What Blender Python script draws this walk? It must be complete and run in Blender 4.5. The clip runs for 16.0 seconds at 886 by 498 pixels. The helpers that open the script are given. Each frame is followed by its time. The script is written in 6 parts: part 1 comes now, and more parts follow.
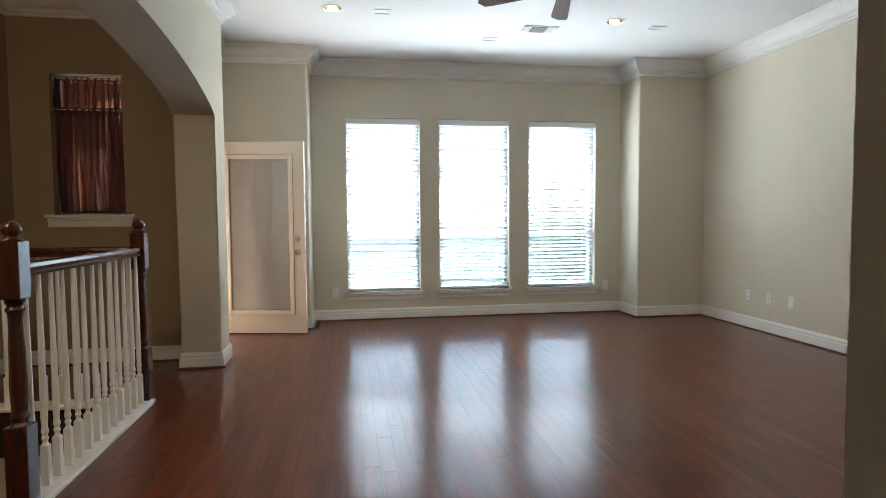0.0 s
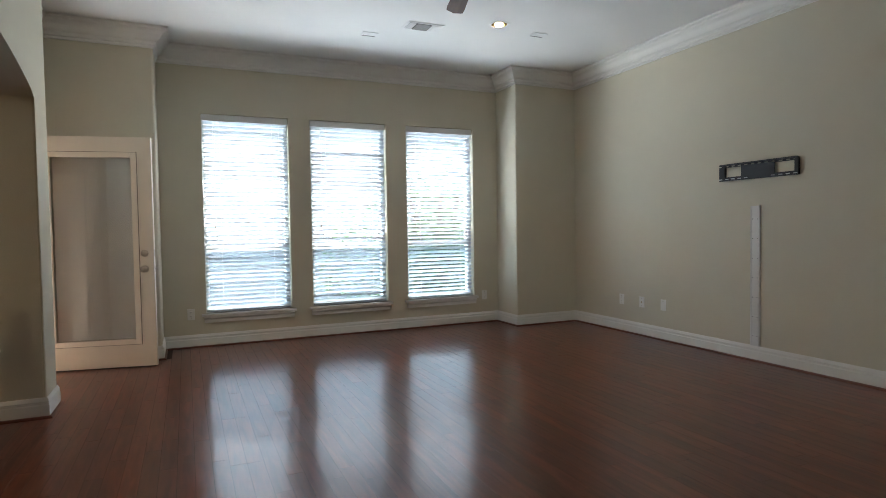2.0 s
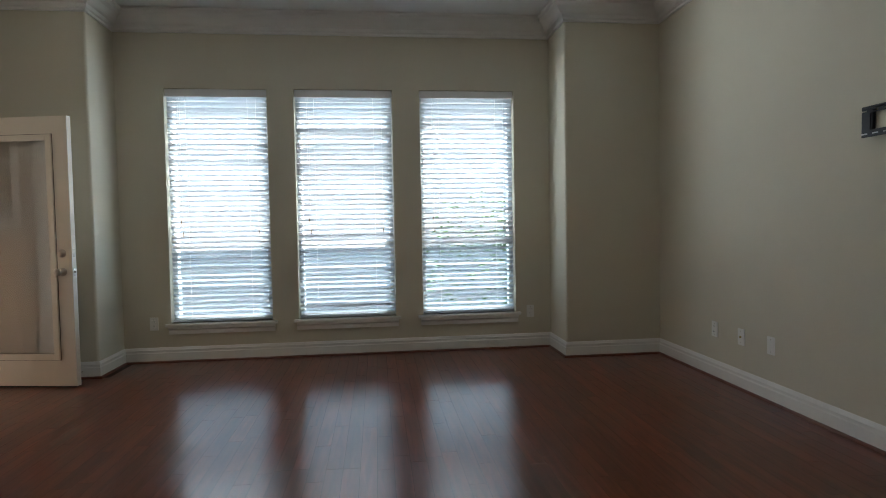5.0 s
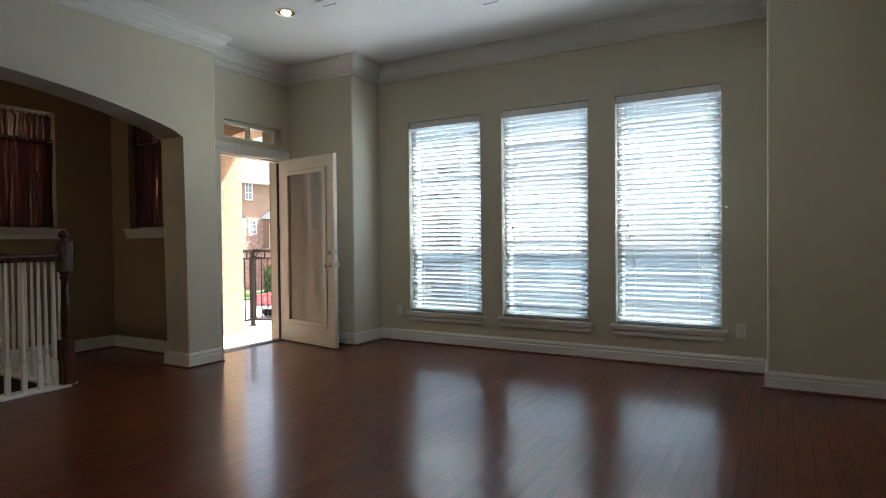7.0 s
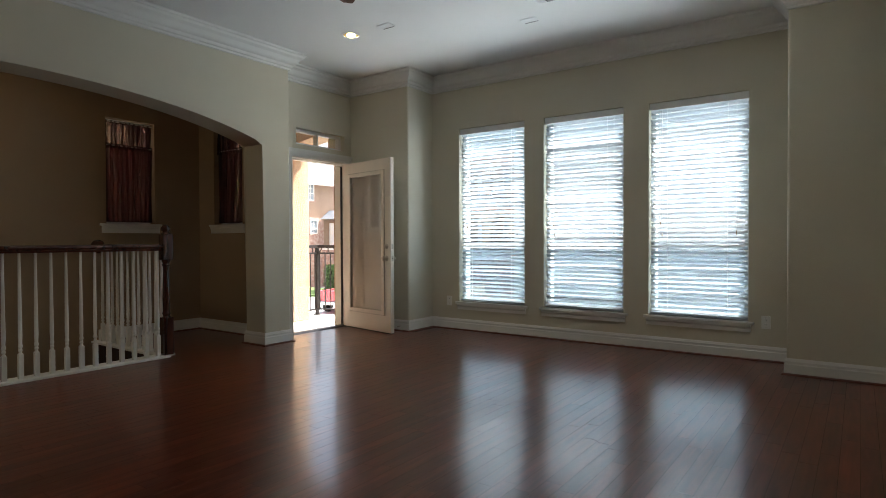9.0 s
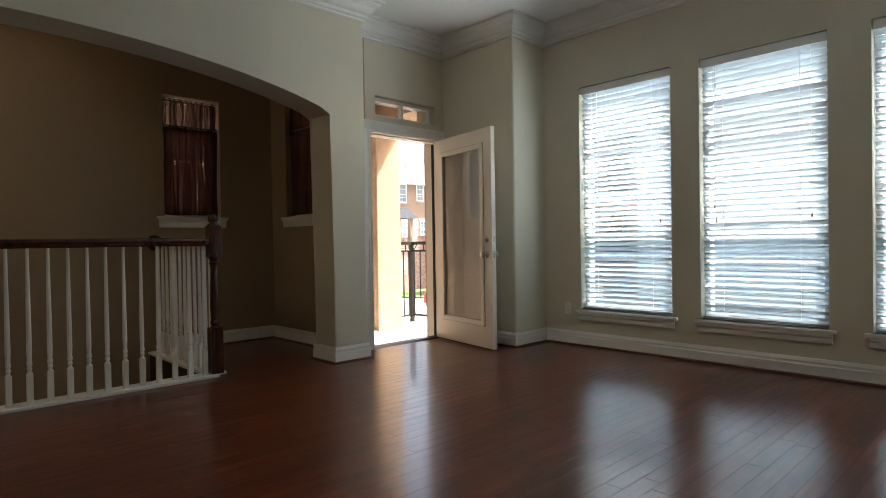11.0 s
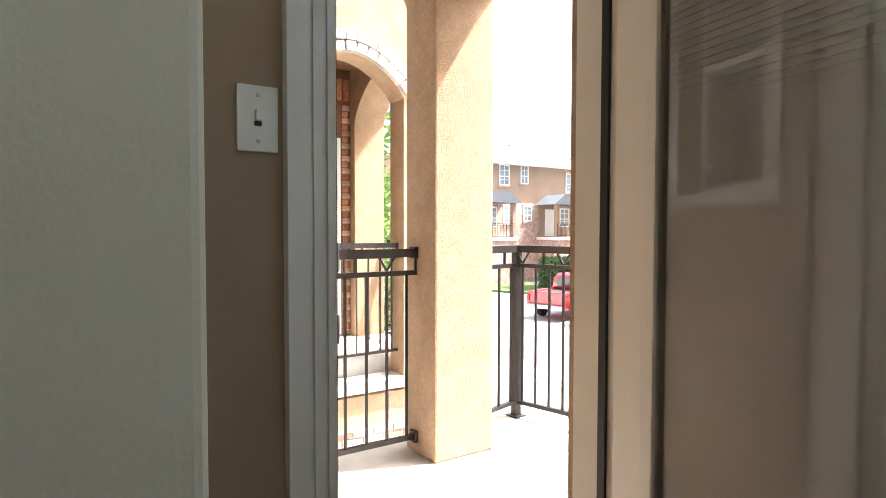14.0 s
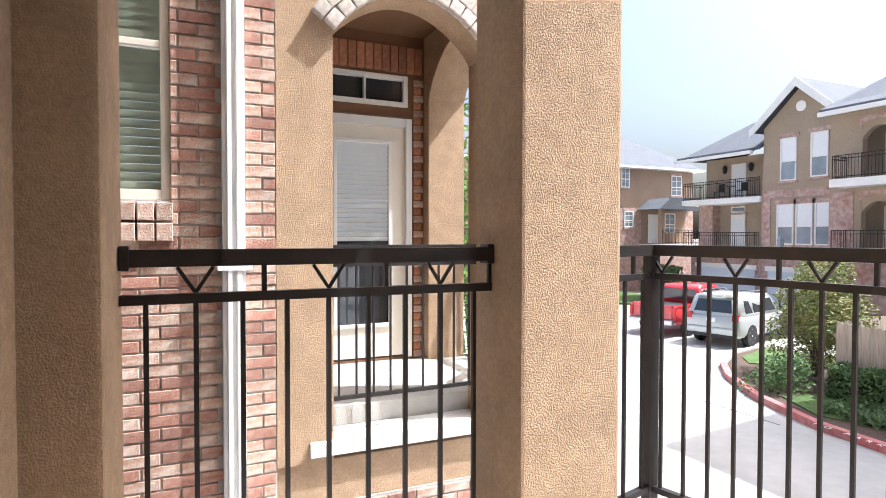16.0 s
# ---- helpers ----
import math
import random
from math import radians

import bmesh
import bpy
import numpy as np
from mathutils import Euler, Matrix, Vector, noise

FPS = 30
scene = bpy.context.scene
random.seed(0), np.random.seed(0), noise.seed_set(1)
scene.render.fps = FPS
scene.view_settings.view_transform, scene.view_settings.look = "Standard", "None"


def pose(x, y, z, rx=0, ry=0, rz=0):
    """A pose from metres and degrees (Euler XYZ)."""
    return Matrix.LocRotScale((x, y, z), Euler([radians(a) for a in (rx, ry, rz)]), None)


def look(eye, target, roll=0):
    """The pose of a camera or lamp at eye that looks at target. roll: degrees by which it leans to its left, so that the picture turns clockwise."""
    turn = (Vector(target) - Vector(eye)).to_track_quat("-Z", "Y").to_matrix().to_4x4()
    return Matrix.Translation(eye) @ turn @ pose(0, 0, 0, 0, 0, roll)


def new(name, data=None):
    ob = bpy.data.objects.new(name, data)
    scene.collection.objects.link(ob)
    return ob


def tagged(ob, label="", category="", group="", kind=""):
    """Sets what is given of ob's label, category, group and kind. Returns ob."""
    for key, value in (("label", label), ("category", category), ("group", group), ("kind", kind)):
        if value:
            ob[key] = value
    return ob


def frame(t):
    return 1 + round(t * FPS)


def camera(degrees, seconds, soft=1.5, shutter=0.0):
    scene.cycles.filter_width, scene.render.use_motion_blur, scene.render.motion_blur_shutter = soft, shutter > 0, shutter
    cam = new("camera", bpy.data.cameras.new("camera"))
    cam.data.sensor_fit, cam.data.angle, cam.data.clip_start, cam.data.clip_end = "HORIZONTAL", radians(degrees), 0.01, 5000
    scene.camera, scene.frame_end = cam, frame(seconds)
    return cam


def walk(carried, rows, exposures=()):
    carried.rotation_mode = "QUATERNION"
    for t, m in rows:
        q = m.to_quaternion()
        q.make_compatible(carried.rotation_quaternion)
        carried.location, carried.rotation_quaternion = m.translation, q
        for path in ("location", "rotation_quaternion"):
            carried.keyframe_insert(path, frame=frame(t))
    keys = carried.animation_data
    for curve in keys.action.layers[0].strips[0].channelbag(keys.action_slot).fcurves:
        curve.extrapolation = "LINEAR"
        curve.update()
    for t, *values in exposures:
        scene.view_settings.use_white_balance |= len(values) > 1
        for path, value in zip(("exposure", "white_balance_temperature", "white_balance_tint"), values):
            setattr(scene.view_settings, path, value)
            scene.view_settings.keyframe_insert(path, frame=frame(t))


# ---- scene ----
cam = camera(74.4, 16.0, soft=0.9)
PATH = [
    (0, (0.583, 0.289, 1.243), (0.896, 2.261, 1.133), -0.4),
    (0.5, (0.42, 0.514, 1.232), (0.79, 2.477, 1.141), -0.6),
    (1, (0.41, 0.66, 1.222), (0.998, 2.57, 1.144), -0.5),
    (1.5, (0.447, 0.764, 1.195), (1.142, 2.638, 1.128), -0.8),
    (2, (0.374, 0.816, 1.198), (1.179, 2.646, 1.128), -0.9),
    (2.5, (0.328, 0.833, 1.208), (1.203, 2.63, 1.135), -1.0),
    (3, (0.375, 0.928, 1.166), (1.295, 2.702, 1.096), -1.0),
    (3.2, (0.499, 1.007, 1.138), (1.421, 2.78, 1.07), -1.0),
    (5.3, (2.745, 2.107, 1.179), (2.729, 4.105, 1.103), -1.2),
    (5.5, (2.972, 2.191, 1.161), (2.786, 4.181, 1.094), -1.3),
    (6, (3.38, 2.286, 1.21), (2.813, 4.203, 1.134), -1.2),
    (6.5, (3.774, 2.232, 1.157), (2.883, 4.022, 1.113), -0.9),
    (7, (4.117, 1.953, 1.143), (3.116, 3.684, 1.108), -0.6),
    (7.5, (4.335, 1.703, 1.196), (3.271, 3.396, 1.151), -0.5),
    (8, (4.491, 1.547, 1.194), (3.366, 3.199, 1.152), -0.4),
    (8.2, (4.522, 1.478, 1.175), (3.384, 3.122, 1.138), -0.3),
    (10.3, (4.213, 1.991, 1.019), (2.916, 3.513, 0.99), -0.9),
    (10.5, (4.07, 2.175, 1.012), (2.703, 3.635, 0.988), -0.8),
    (11, (3.646, 2.651, 0.998), (2.196, 4.029, 0.975), -0.9),
    (11.5, (3.106, 3.102, 0.972), (1.545, 4.352, 0.955), -0.9),
    (12, (2.576, 3.622, 0.975), (0.958, 4.799, 0.961), -0.8),
    (12.5, (2.02, 4.136, 1.007), (0.374, 5.271, 0.978), -0.7),
    (13, (1.468, 4.643, 1.043), (-0.178, 5.779, 1.014), -0.4),
    (13.5, (0.89, 5.104, 1.058), (-0.778, 6.208, 1.026), -0.4),
    (14, (0.246, 5.515, 1.126), (-1.419, 6.621, 1.055), 0.1),
    (14.5, (-0.226, 5.808, 1.131), (-1.896, 6.907, 1.055), 0.3),
    (15, (-0.556, 6.02, 1.116), (-2.234, 7.106, 1.047), 0.1),
    (15.5, (-0.731, 6.133, 1.09), (-2.482, 7.099, 1.036), -0.1),
    (16, (-0.797, 6.215, 1.053), (-2.618, 7.042, 1.007), 0.1),
]
EXPOSURES = [(0, 3.65, 6300, 10), (0.5, 3.5, 6300, 10), (1.5, 3.1, 6350, 10), (3, 2.7, 6350, 10), (5.5, 2.4, 6350, 9), (7, 2.42, 6350, 8),
             (12, 2.5, 6600, 8), (13, 2.6, 6600, 8), (13.5, 2.5, 6500, 8), (14.5, 2.15, 6150, 8), (15.2, 1.65, 5950, 9), (16, 1.2, 5900, 9)]
walk(cam, [(t, look(eye, target, roll)) for t, eye, target, roll in PATH], EXPOSURES)
SKY_STRENGTH, WINDOW_WATTS, SLAT_TILT, DOOR_SWING = 0.15, 5.3, -37.0, -10.8
LAMP_WATTS, HALL_WATTS, FAN_TURN = 1.9, 0.26, 74.5

# ---- world, sun and lamps ----
SUN_ELEV, SUN_AZ = 59.0, 21.0          # degrees above the horizon; degrees from +y towards +x
world = bpy.data.worlds.new("sky")
scene.world = world
world.use_nodes = True
wn = world.node_tree
sky = wn.nodes.new("ShaderNodeTexSky")
sky.sky_type = "NISHITA"
sky.sun_disc = False
sky.sun_elevation, sky.sun_rotation = radians(SUN_ELEV), radians(SUN_AZ)
sky.air_density, sky.dust_density = 1.0, 8.0
wn.nodes["Background"].inputs[1].default_value = SKY_STRENGTH
wn.links.new(sky.outputs[0], wn.nodes["Background"].inputs[0])


def lamp(name, kind, energy, m, **settings):
    data = bpy.data.lights.new(name, kind)
    data.energy = energy
    for key, value in settings.items():
        if key == "color":
            data.color = value
        elif key == "size":
            data.size = value
        elif key == "size_y":
            data.shape, data.size_y = "RECTANGLE", value
        elif key == "angle":
            data.angle = value
        elif key == "spot_size":
            data.spot_size, data.spot_blend = value, 0.6
        elif key == "radius":
            data.shadow_soft_size = value
    ob = new(name, data)
    ob.matrix_world = m
    return ob


a, e = radians(SUN_AZ), radians(SUN_ELEV)
SUN_FROM = Vector((math.sin(a) * math.cos(e), math.cos(a) * math.cos(e), math.sin(e)))
lamp("sun", "SUN", 5.0, look(SUN_FROM * 60, (0, 0, 0)), color=(1.0, 0.97, 0.94), angle=radians(0.5))

# ---- materials ----


def material(name, colour, rough=0.6, metal=0.0, spec=0.5, vary=0.0, scale=8.0, bump=0.0, bump_scale=60.0, second=None,
             stain=0.0, per_object=0.0, coat=0.0, transmission=0.0, glow=0.0):
    """A painted or plain surface: base colour with grain at two scales, bump, and a shift from object to object."""
    m = bpy.data.materials.new(name)
    m.use_nodes = True
    n, links = m.node_tree.nodes, m.node_tree.links
    b = n["Principled BSDF"]
    b.inputs["Roughness"].default_value, b.inputs["Metallic"].default_value = rough, metal
    b.inputs["Specular IOR Level"].default_value = spec
    b.inputs["Coat Weight"].default_value = coat
    b.inputs["Transmission Weight"].default_value = transmission
    b.inputs["Base Color"].default_value = (*colour, 1)
    if glow:
        b.inputs["Emission Color"].default_value = (*colour, 1)
        b.inputs["Emission Strength"].default_value = glow
    coords = n.new("ShaderNodeTexCoord")
    out = None
    if vary or second:
        tex = n.new("ShaderNodeTexNoise")
        tex.inputs["Scale"].default_value, tex.inputs["Detail"].default_value = scale, 6
        links.new(coords.outputs["Object"], tex.inputs["Vector"])
        ramp = n.new("ShaderNodeValToRGB")
        ramp.color_ramp.elements[0].position, ramp.color_ramp.elements[1].position = 0.3, 0.7
        other = second or tuple(c * (1 - vary) for c in colour)
        ramp.color_ramp.elements[0].color, ramp.color_ramp.elements[1].color = (*other, 1), (*colour, 1)
        links.new(tex.outputs["Fac"], ramp.inputs["Fac"])
        out = ramp.outputs["Color"]
    if stain and out:
        big = n.new("ShaderNodeTexNoise")
        big.inputs["Scale"].default_value, big.inputs["Detail"].default_value = scale * 0.13, 3
        links.new(coords.outputs["Object"], big.inputs["Vector"])
        mul = n.new("ShaderNodeMapRange")
        mul.inputs["From Min"].default_value, mul.inputs["From Max"].default_value = 0.3, 0.7
        mul.inputs["To Min"].default_value, mul.inputs["To Max"].default_value = 1 - stain, 1.0
        links.new(big.outputs["Fac"], mul.inputs["Value"])
        hsv = n.new("ShaderNodeHueSaturation")
        links.new(mul.outputs["Result"], hsv.inputs["Value"])
        links.new(out, hsv.inputs["Color"])
        out = hsv.outputs["Color"]
    if per_object:
        info = n.new("ShaderNodeObjectInfo")
        shift = n.new("ShaderNodeMapRange")
        shift.inputs["To Min"].default_value, shift.inputs["To Max"].default_value = 1 - per_object, 1 + per_object
        links.new(info.outputs["Random"], shift.inputs["Value"])
        hsv = n.new("ShaderNodeHueSaturation")
        links.new(shift.outputs["Result"], hsv.inputs["Value"])
        if out:
            links.new(out, hsv.inputs["Color"])
        else:
            hsv.inputs["Color"].default_value = (*colour, 1)
        out = hsv.outputs["Color"]
    if out:
        links.new(out, b.inputs["Base Color"])
    if bump:
        fine = n.new("ShaderNodeTexNoise")
        fine.inputs["Scale"].default_value, fine.inputs["Detail"].default_value = bump_scale, 4
        links.new(coords.outputs["Object"], fine.inputs["Vector"])
        bn = n.new("ShaderNodeBump")
        bn.inputs["Strength"].default_value, bn.inputs["Distance"].default_value = bump, 0.01
        links.new(fine.outputs["Fac"], bn.inputs["Height"])
        links.new(bn.outputs["Normal"], b.inputs["Normal"])
    return m


def wood(name, dark, light, rough=0.25, along="y", per_object=0.0, island=False, coat=0.0, grain=1.0, bump=0.05, spec=0.5):
    """Stained timber: streaks along one axis, pores, and a shift from board to board."""
    m = bpy.data.materials.new(name)
    m.use_nodes = True
    n, links = m.node_tree.nodes, m.node_tree.links
    b = n["Principled BSDF"]
    b.inputs["Roughness"].default_value = rough
    b.inputs["Coat Weight"].default_value, b.inputs["Coat Roughness"].default_value = coat, 0.12
    b.inputs["Specular IOR Level"].default_value = spec
    coords = n.new("ShaderNodeTexCoord")
    place = n.new("ShaderNodeMapping")
    s = {"x": (1.2, 14, 14), "y": (14, 1.2, 14), "z": (14, 14, 1.2)}[along]
    place.inputs["Scale"].default_value = [v * grain for v in s]
    info = n.new("ShaderNodeNewGeometry") if island else n.new("ShaderNodeObjectInfo")
    rand = info.outputs["Random Per Island" if island else "Random"]
    shove = n.new("ShaderNodeVectorMath")
    shove.operation = "MULTIPLY_ADD"
    combine = n.new("ShaderNodeCombineXYZ")
    for k in range(3):
        links.new(rand, combine.inputs[k])
    shove.inputs[1].default_value = (37, 53, 29)
    links.new(combine.outputs[0], shove.inputs[0])
    links.new(coords.outputs["Object"], shove.inputs[2])
    links.new(shove.outputs[0], place.inputs["Vector"])
    tex = n.new("ShaderNodeTexNoise")
    tex.inputs["Scale"].default_value, tex.inputs["Detail"].default_value, tex.inputs["Distortion"].default_value = 1.6, 3, 0.5
    links.new(place.outputs[0], tex.inputs["Vector"])
    ramp = n.new("ShaderNodeValToRGB")
    ramp.color_ramp.elements[0].position, ramp.color_ramp.elements[1].position = 0.32, 0.68
    ramp.color_ramp.elements[0].color, ramp.color_ramp.elements[1].color = (*dark, 1), (*light, 1)
    links.new(tex.outputs["Fac"], ramp.inputs["Fac"])
    shift = n.new("ShaderNodeMapRange")
    shift.inputs["To Min"].default_value, shift.inputs["To Max"].default_value = 1 - per_object, 1 + per_object
    links.new(rand, shift.inputs["Value"])
    hsv = n.new("ShaderNodeHueSaturation")
    links.new(shift.outputs["Result"], hsv.inputs["Value"])
    links.new(ramp.outputs["Color"], hsv.inputs["Color"])
    links.new(hsv.outputs["Color"], b.inputs["Base Color"])
    bn = n.new("ShaderNodeBump")
    bn.inputs["Strength"].default_value, bn.inputs["Distance"].default_value = bump, 0.004
    links.new(tex.outputs["Fac"], bn.inputs["Height"])
    links.new(bn.outputs["Normal"], b.inputs["Normal"])
    return m


def glass_material(name, tint, rough=0.0, clear=0.85):
    """A thin pane: mostly clear, with a glossy face."""
    m = bpy.data.materials.new(name)
    m.use_nodes = True
    n, links = m.node_tree.nodes, m.node_tree.links
    n.remove(n["Principled BSDF"])
    clear_node, gloss, mix = n.new("ShaderNodeBsdfTransparent"), n.new("ShaderNodeBsdfGlossy"), n.new("ShaderNodeMixShader")
    lay, power, share = n.new("ShaderNodeLayerWeight"), n.new("ShaderNodeMath"), n.new("ShaderNodeMapRange")
    lay.inputs["Blend"].default_value = 0.5
    power.operation, power.inputs[1].default_value = "POWER", 4.0
    links.new(lay.outputs["Facing"], power.inputs[0])
    share.inputs["To Min"].default_value, share.inputs["To Max"].default_value = 0.045, 0.9
    links.new(power.outputs[0], share.inputs["Value"])
    clear_node.inputs["Color"].default_value = (*[c * clear for c in tint], 1)
    gloss.inputs["Roughness"].default_value = rough
    links.new(share.outputs["Result"], mix.inputs[0])
    links.new(clear_node.outputs[0], mix.inputs[1])
    links.new(gloss.outputs[0], mix.inputs[2])
    links.new(mix.outputs[0], n["Material Output"].inputs["Surface"])
    return m


def cloth_material(name, colour, through_colour, share=0.5, see=0.25):
    """A thin woven or plastic sheet that lets light through."""
    m = bpy.data.materials.new(name)
    m.use_nodes = True
    n, links = m.node_tree.nodes, m.node_tree.links
    b = n["Principled BSDF"]
    b.inputs["Base Color"].default_value, b.inputs["Roughness"].default_value = (*colour, 1), 0.7
    tl, mix = n.new("ShaderNodeBsdfTranslucent"), n.new("ShaderNodeMixShader")
    tl.inputs["Color"].default_value = (*through_colour, 1)
    mix.inputs[0].default_value = share
    links.new(b.outputs[0], mix.inputs[1])
    links.new(tl.outputs[0], mix.inputs[2])
    end = mix.outputs[0]
    if see:
        clear_node, mix2 = n.new("ShaderNodeBsdfTransparent"), n.new("ShaderNodeMixShader")
        clear_node.inputs["Color"].default_value = (*[min(1, c * 2) for c in through_colour], 1)
        mix2.inputs[0].default_value = see
        links.new(end, mix2.inputs[1])
        links.new(clear_node.outputs[0], mix2.inputs[2])
        end = mix2.outputs[0]
    links.new(end, n["Material Output"].inputs["Surface"])
    return m


WALL = material("wall_paint", (0.645, 0.60, 0.48), 0.75, vary=0.03, scale=3, bump=0.10, bump_scale=110, spec=0.25)
CEIL = material("ceiling_paint", (0.82, 0.82, 0.80), 0.85, vary=0.02, scale=3, bump=0.15, bump_scale=90, spec=0.2)
TRIM = material("white_trim_paint", (0.80, 0.79, 0.75), 0.4, vary=0.04, scale=6)
DOORP = material("door_paint", (0.78, 0.72, 0.62), 0.45, vary=0.05, scale=5)
FLOORW = wood("cherry_floor", (0.085, 0.0185, 0.0095), (0.150, 0.0350, 0.0180), 0.28, "y", 0.20, spec=0.24, coat=0.40, bump=0.0, grain=1.5)
FLOORI = wood("cherry_floor_far", (0.085, 0.0185, 0.0095), (0.150, 0.0350, 0.0180), 0.28, "y", 0.20, island=True, spec=0.24, coat=0.40, bump=0.0, grain=1.5)
GAP = material("floor_joint", (0.03, 0.012, 0.008), 0.7)
SHOEW = wood("shoe_mould_wood", (0.09, 0.028, 0.016), (0.16, 0.05, 0.03), 0.35, "y")
DARKWOOD = wood("mahogany_rail", (0.035, 0.010, 0.006), (0.085, 0.022, 0.012), 0.22, "y", coat=0.5)
DARKPOST = wood("mahogany_post", (0.035, 0.010, 0.006), (0.085, 0.022, 0.012), 0.22, "z", coat=0.5)
BALUST = material("baluster_paint", (0.80, 0.78, 0.73), 0.4, vary=0.05, scale=9)
MINIBLIND = cloth_material("mini_blind", (0.88, 0.86, 0.81), (0.7, 0.68, 0.62), 0.2, 0.0)
BLIND = cloth_material("blind_slat", (0.50, 0.52, 0.535), (0.62, 0.72, 0.79), 0.12, 0.0)
# Cream wall paint, its colour darkened and warmed for the hall's dim light.
HALLDIM = material("hall_wall_dimmed", (0.355, 0.262, 0.175), 0.75, vary=0.03, scale=3, bump=0.10, bump_scale=110, spec=0.25)
VINYL = material("window_vinyl", (0.82, 0.82, 0.80), 0.4, vary=0.03, scale=6)
GLASS = glass_material("window_glass", (1, 1, 1), 0.0, 0.96)
WINGLASS = glass_material("tinted_window_glass", (0.90, 0.965, 1.0), 0.0, 0.97)
SCREEN = glass_material("insect_screen_mesh", (0.92, 0.97, 1.0), 0.6, 0.82)
DARKGLASS = material("dark_glass", (0.03, 0.035, 0.04), 0.03, spec=0.8)
NICKEL = material("satin_nickel", (0.55, 0.50, 0.43), 0.28, 1.0, vary=0.1, scale=40)
PLATE = material("switch_plastic", (0.80, 0.79, 0.74), 0.35, vary=0.02, scale=9)
GRIME = material("dirty_caulk", (0.16, 0.11, 0.08), 0.8, vary=0.5, scale=25)
SLOT = material("dark_slot", (0.02, 0.02, 0.02), 0.6)
IRON = material("bronze_iron", (0.030, 0.024, 0.022), 0.45, 0.3, vary=0.35, scale=14, bump=0.08, bump_scale=120)
STUCCO = material("ochre_stucco", (0.57, 0.40, 0.26), 0.9, vary=0.2, scale=60, bump=1.0, bump_scale=210, stain=0.16, spec=0.15)
STUCCOP = material("pale_stucco", (0.70, 0.68, 0.64), 0.9, vary=0.12, scale=9, bump=0.5, bump_scale=60, stain=0.12, spec=0.15)
STUCCOB = material("tan_stucco", (0.40, 0.32, 0.235), 0.9, vary=0.12, scale=9, bump=0.5, bump_scale=60, stain=0.12, spec=0.15)
STUCCOT = material("taupe_stucco", (0.36, 0.26, 0.19), 0.9, vary=0.12, scale=9, bump=0.5, bump_scale=60, stain=0.12, spec=0.15)
# Darker brown than the stucco: balcony ceilings and the facing unit's recessed walls.
SOFFIT = material("soffit_brown", (0.22, 0.11, 0.055), 0.85, vary=0.1, scale=12, bump=0.5, bump_scale=120)
CONCRETE = material("balcony_concrete", (0.52, 0.50, 0.46), 0.85, vary=0.14, scale=10, bump=0.4, bump_scale=90, stain=0.2)
DRIVE = material("drive_concrete", (0.50, 0.49, 0.47), 0.9, vary=0.10, scale=4, bump=0.4, bump_scale=70, stain=0.22)
MORTAR = material("mortar", (0.50, 0.47, 0.44), 0.95, vary=0.2, scale=30, bump=0.5, bump_scale=120)
BRICK = material("red_brick", (0.36, 0.15, 0.105), 0.9, second=(0.50, 0.32, 0.25), scale=22, bump=0.7, bump_scale=90, stain=0.2, per_object=0.28)
BRICKP = material("whitewashed_brick", (0.62, 0.52, 0.44), 0.9, second=(0.42, 0.24, 0.17), scale=26, bump=0.7, bump_scale=90, per_object=0.2)
BRICKT = material("tan_brick", (0.45, 0.24, 0.12), 0.9, second=(0.34, 0.12, 0.07), scale=20, bump=0.7, bump_scale=90, per_object=0.3)

SLATW = material("white_slats", (0.80, 0.82, 0.82), 0.5, vary=0.04, scale=5)
SLATG = material("pale_green_slats", (0.42, 0.46, 0.38), 0.5, vary=0.05, scale=5)
WHITEMETAL = material("white_metal", (0.82, 0.82, 0.81), 0.4, vary=0.05, scale=6)
BRICKW = material("pale_arch_brick", (0.66, 0.62, 0.57), 0.9, second=(0.45, 0.36, 0.30), scale=30, bump=0.7, bump_scale=90, per_object=0.12)
BRICKF = material("far_brick", (0.36, 0.20, 0.16), 0.9, second=(0.55, 0.44, 0.38), scale=5, bump=0.5, bump_scale=20, stain=0.15)
MULCH = material("mulch", (0.10, 0.065, 0.045), 0.95, vary=0.4, scale=18, bump=0.8, bump_scale=60)
REDKERB = material("red_kerb_paint", (0.50, 0.10, 0.10), 0.7, second=(0.52, 0.26, 0.24), scale=7, bump=0.4, bump_scale=70, stain=0.3)
GRASS = material("grass", (0.06, 0.115, 0.025), 0.95, second=(0.10, 0.16, 0.045), scale=14, bump=1.0, bump_scale=120, stain=0.25)
LEAF = material("hedge_leaf", (0.055, 0.11, 0.028), 0.55, second=(0.11, 0.18, 0.05), scale=9)
LEAFY = material("tree_leaf", (0.13, 0.20, 0.045), 0.55, second=(0.27, 0.22, 0.08), scale=2.2)
LEAFB = material("bright_leaf", (0.10, 0.21, 0.04), 0.55, second=(0.17, 0.28, 0.07), scale=5)
# Near-black green that stands in for the shade inside a hedge.
HEDGESHADE = material("hedge_inner_shade", (0.02, 0.03, 0.012), 0.9, vary=0.3, scale=12)
BARK = material("bark", (0.13, 0.09, 0.065), 0.9, vary=0.3, scale=14, bump=0.8, bump_scale=40)
FENCE = wood("cedar_fence", (0.36, 0.28, 0.21), (0.52, 0.43, 0.34), 0.85, "z", 0.14, bump=0.2)
SHINGLE = material("grey_shingle", (0.12, 0.13, 0.15), 0.9, vary=0.25, scale=9, bump=0.7, bump_scale=25, stain=0.12)
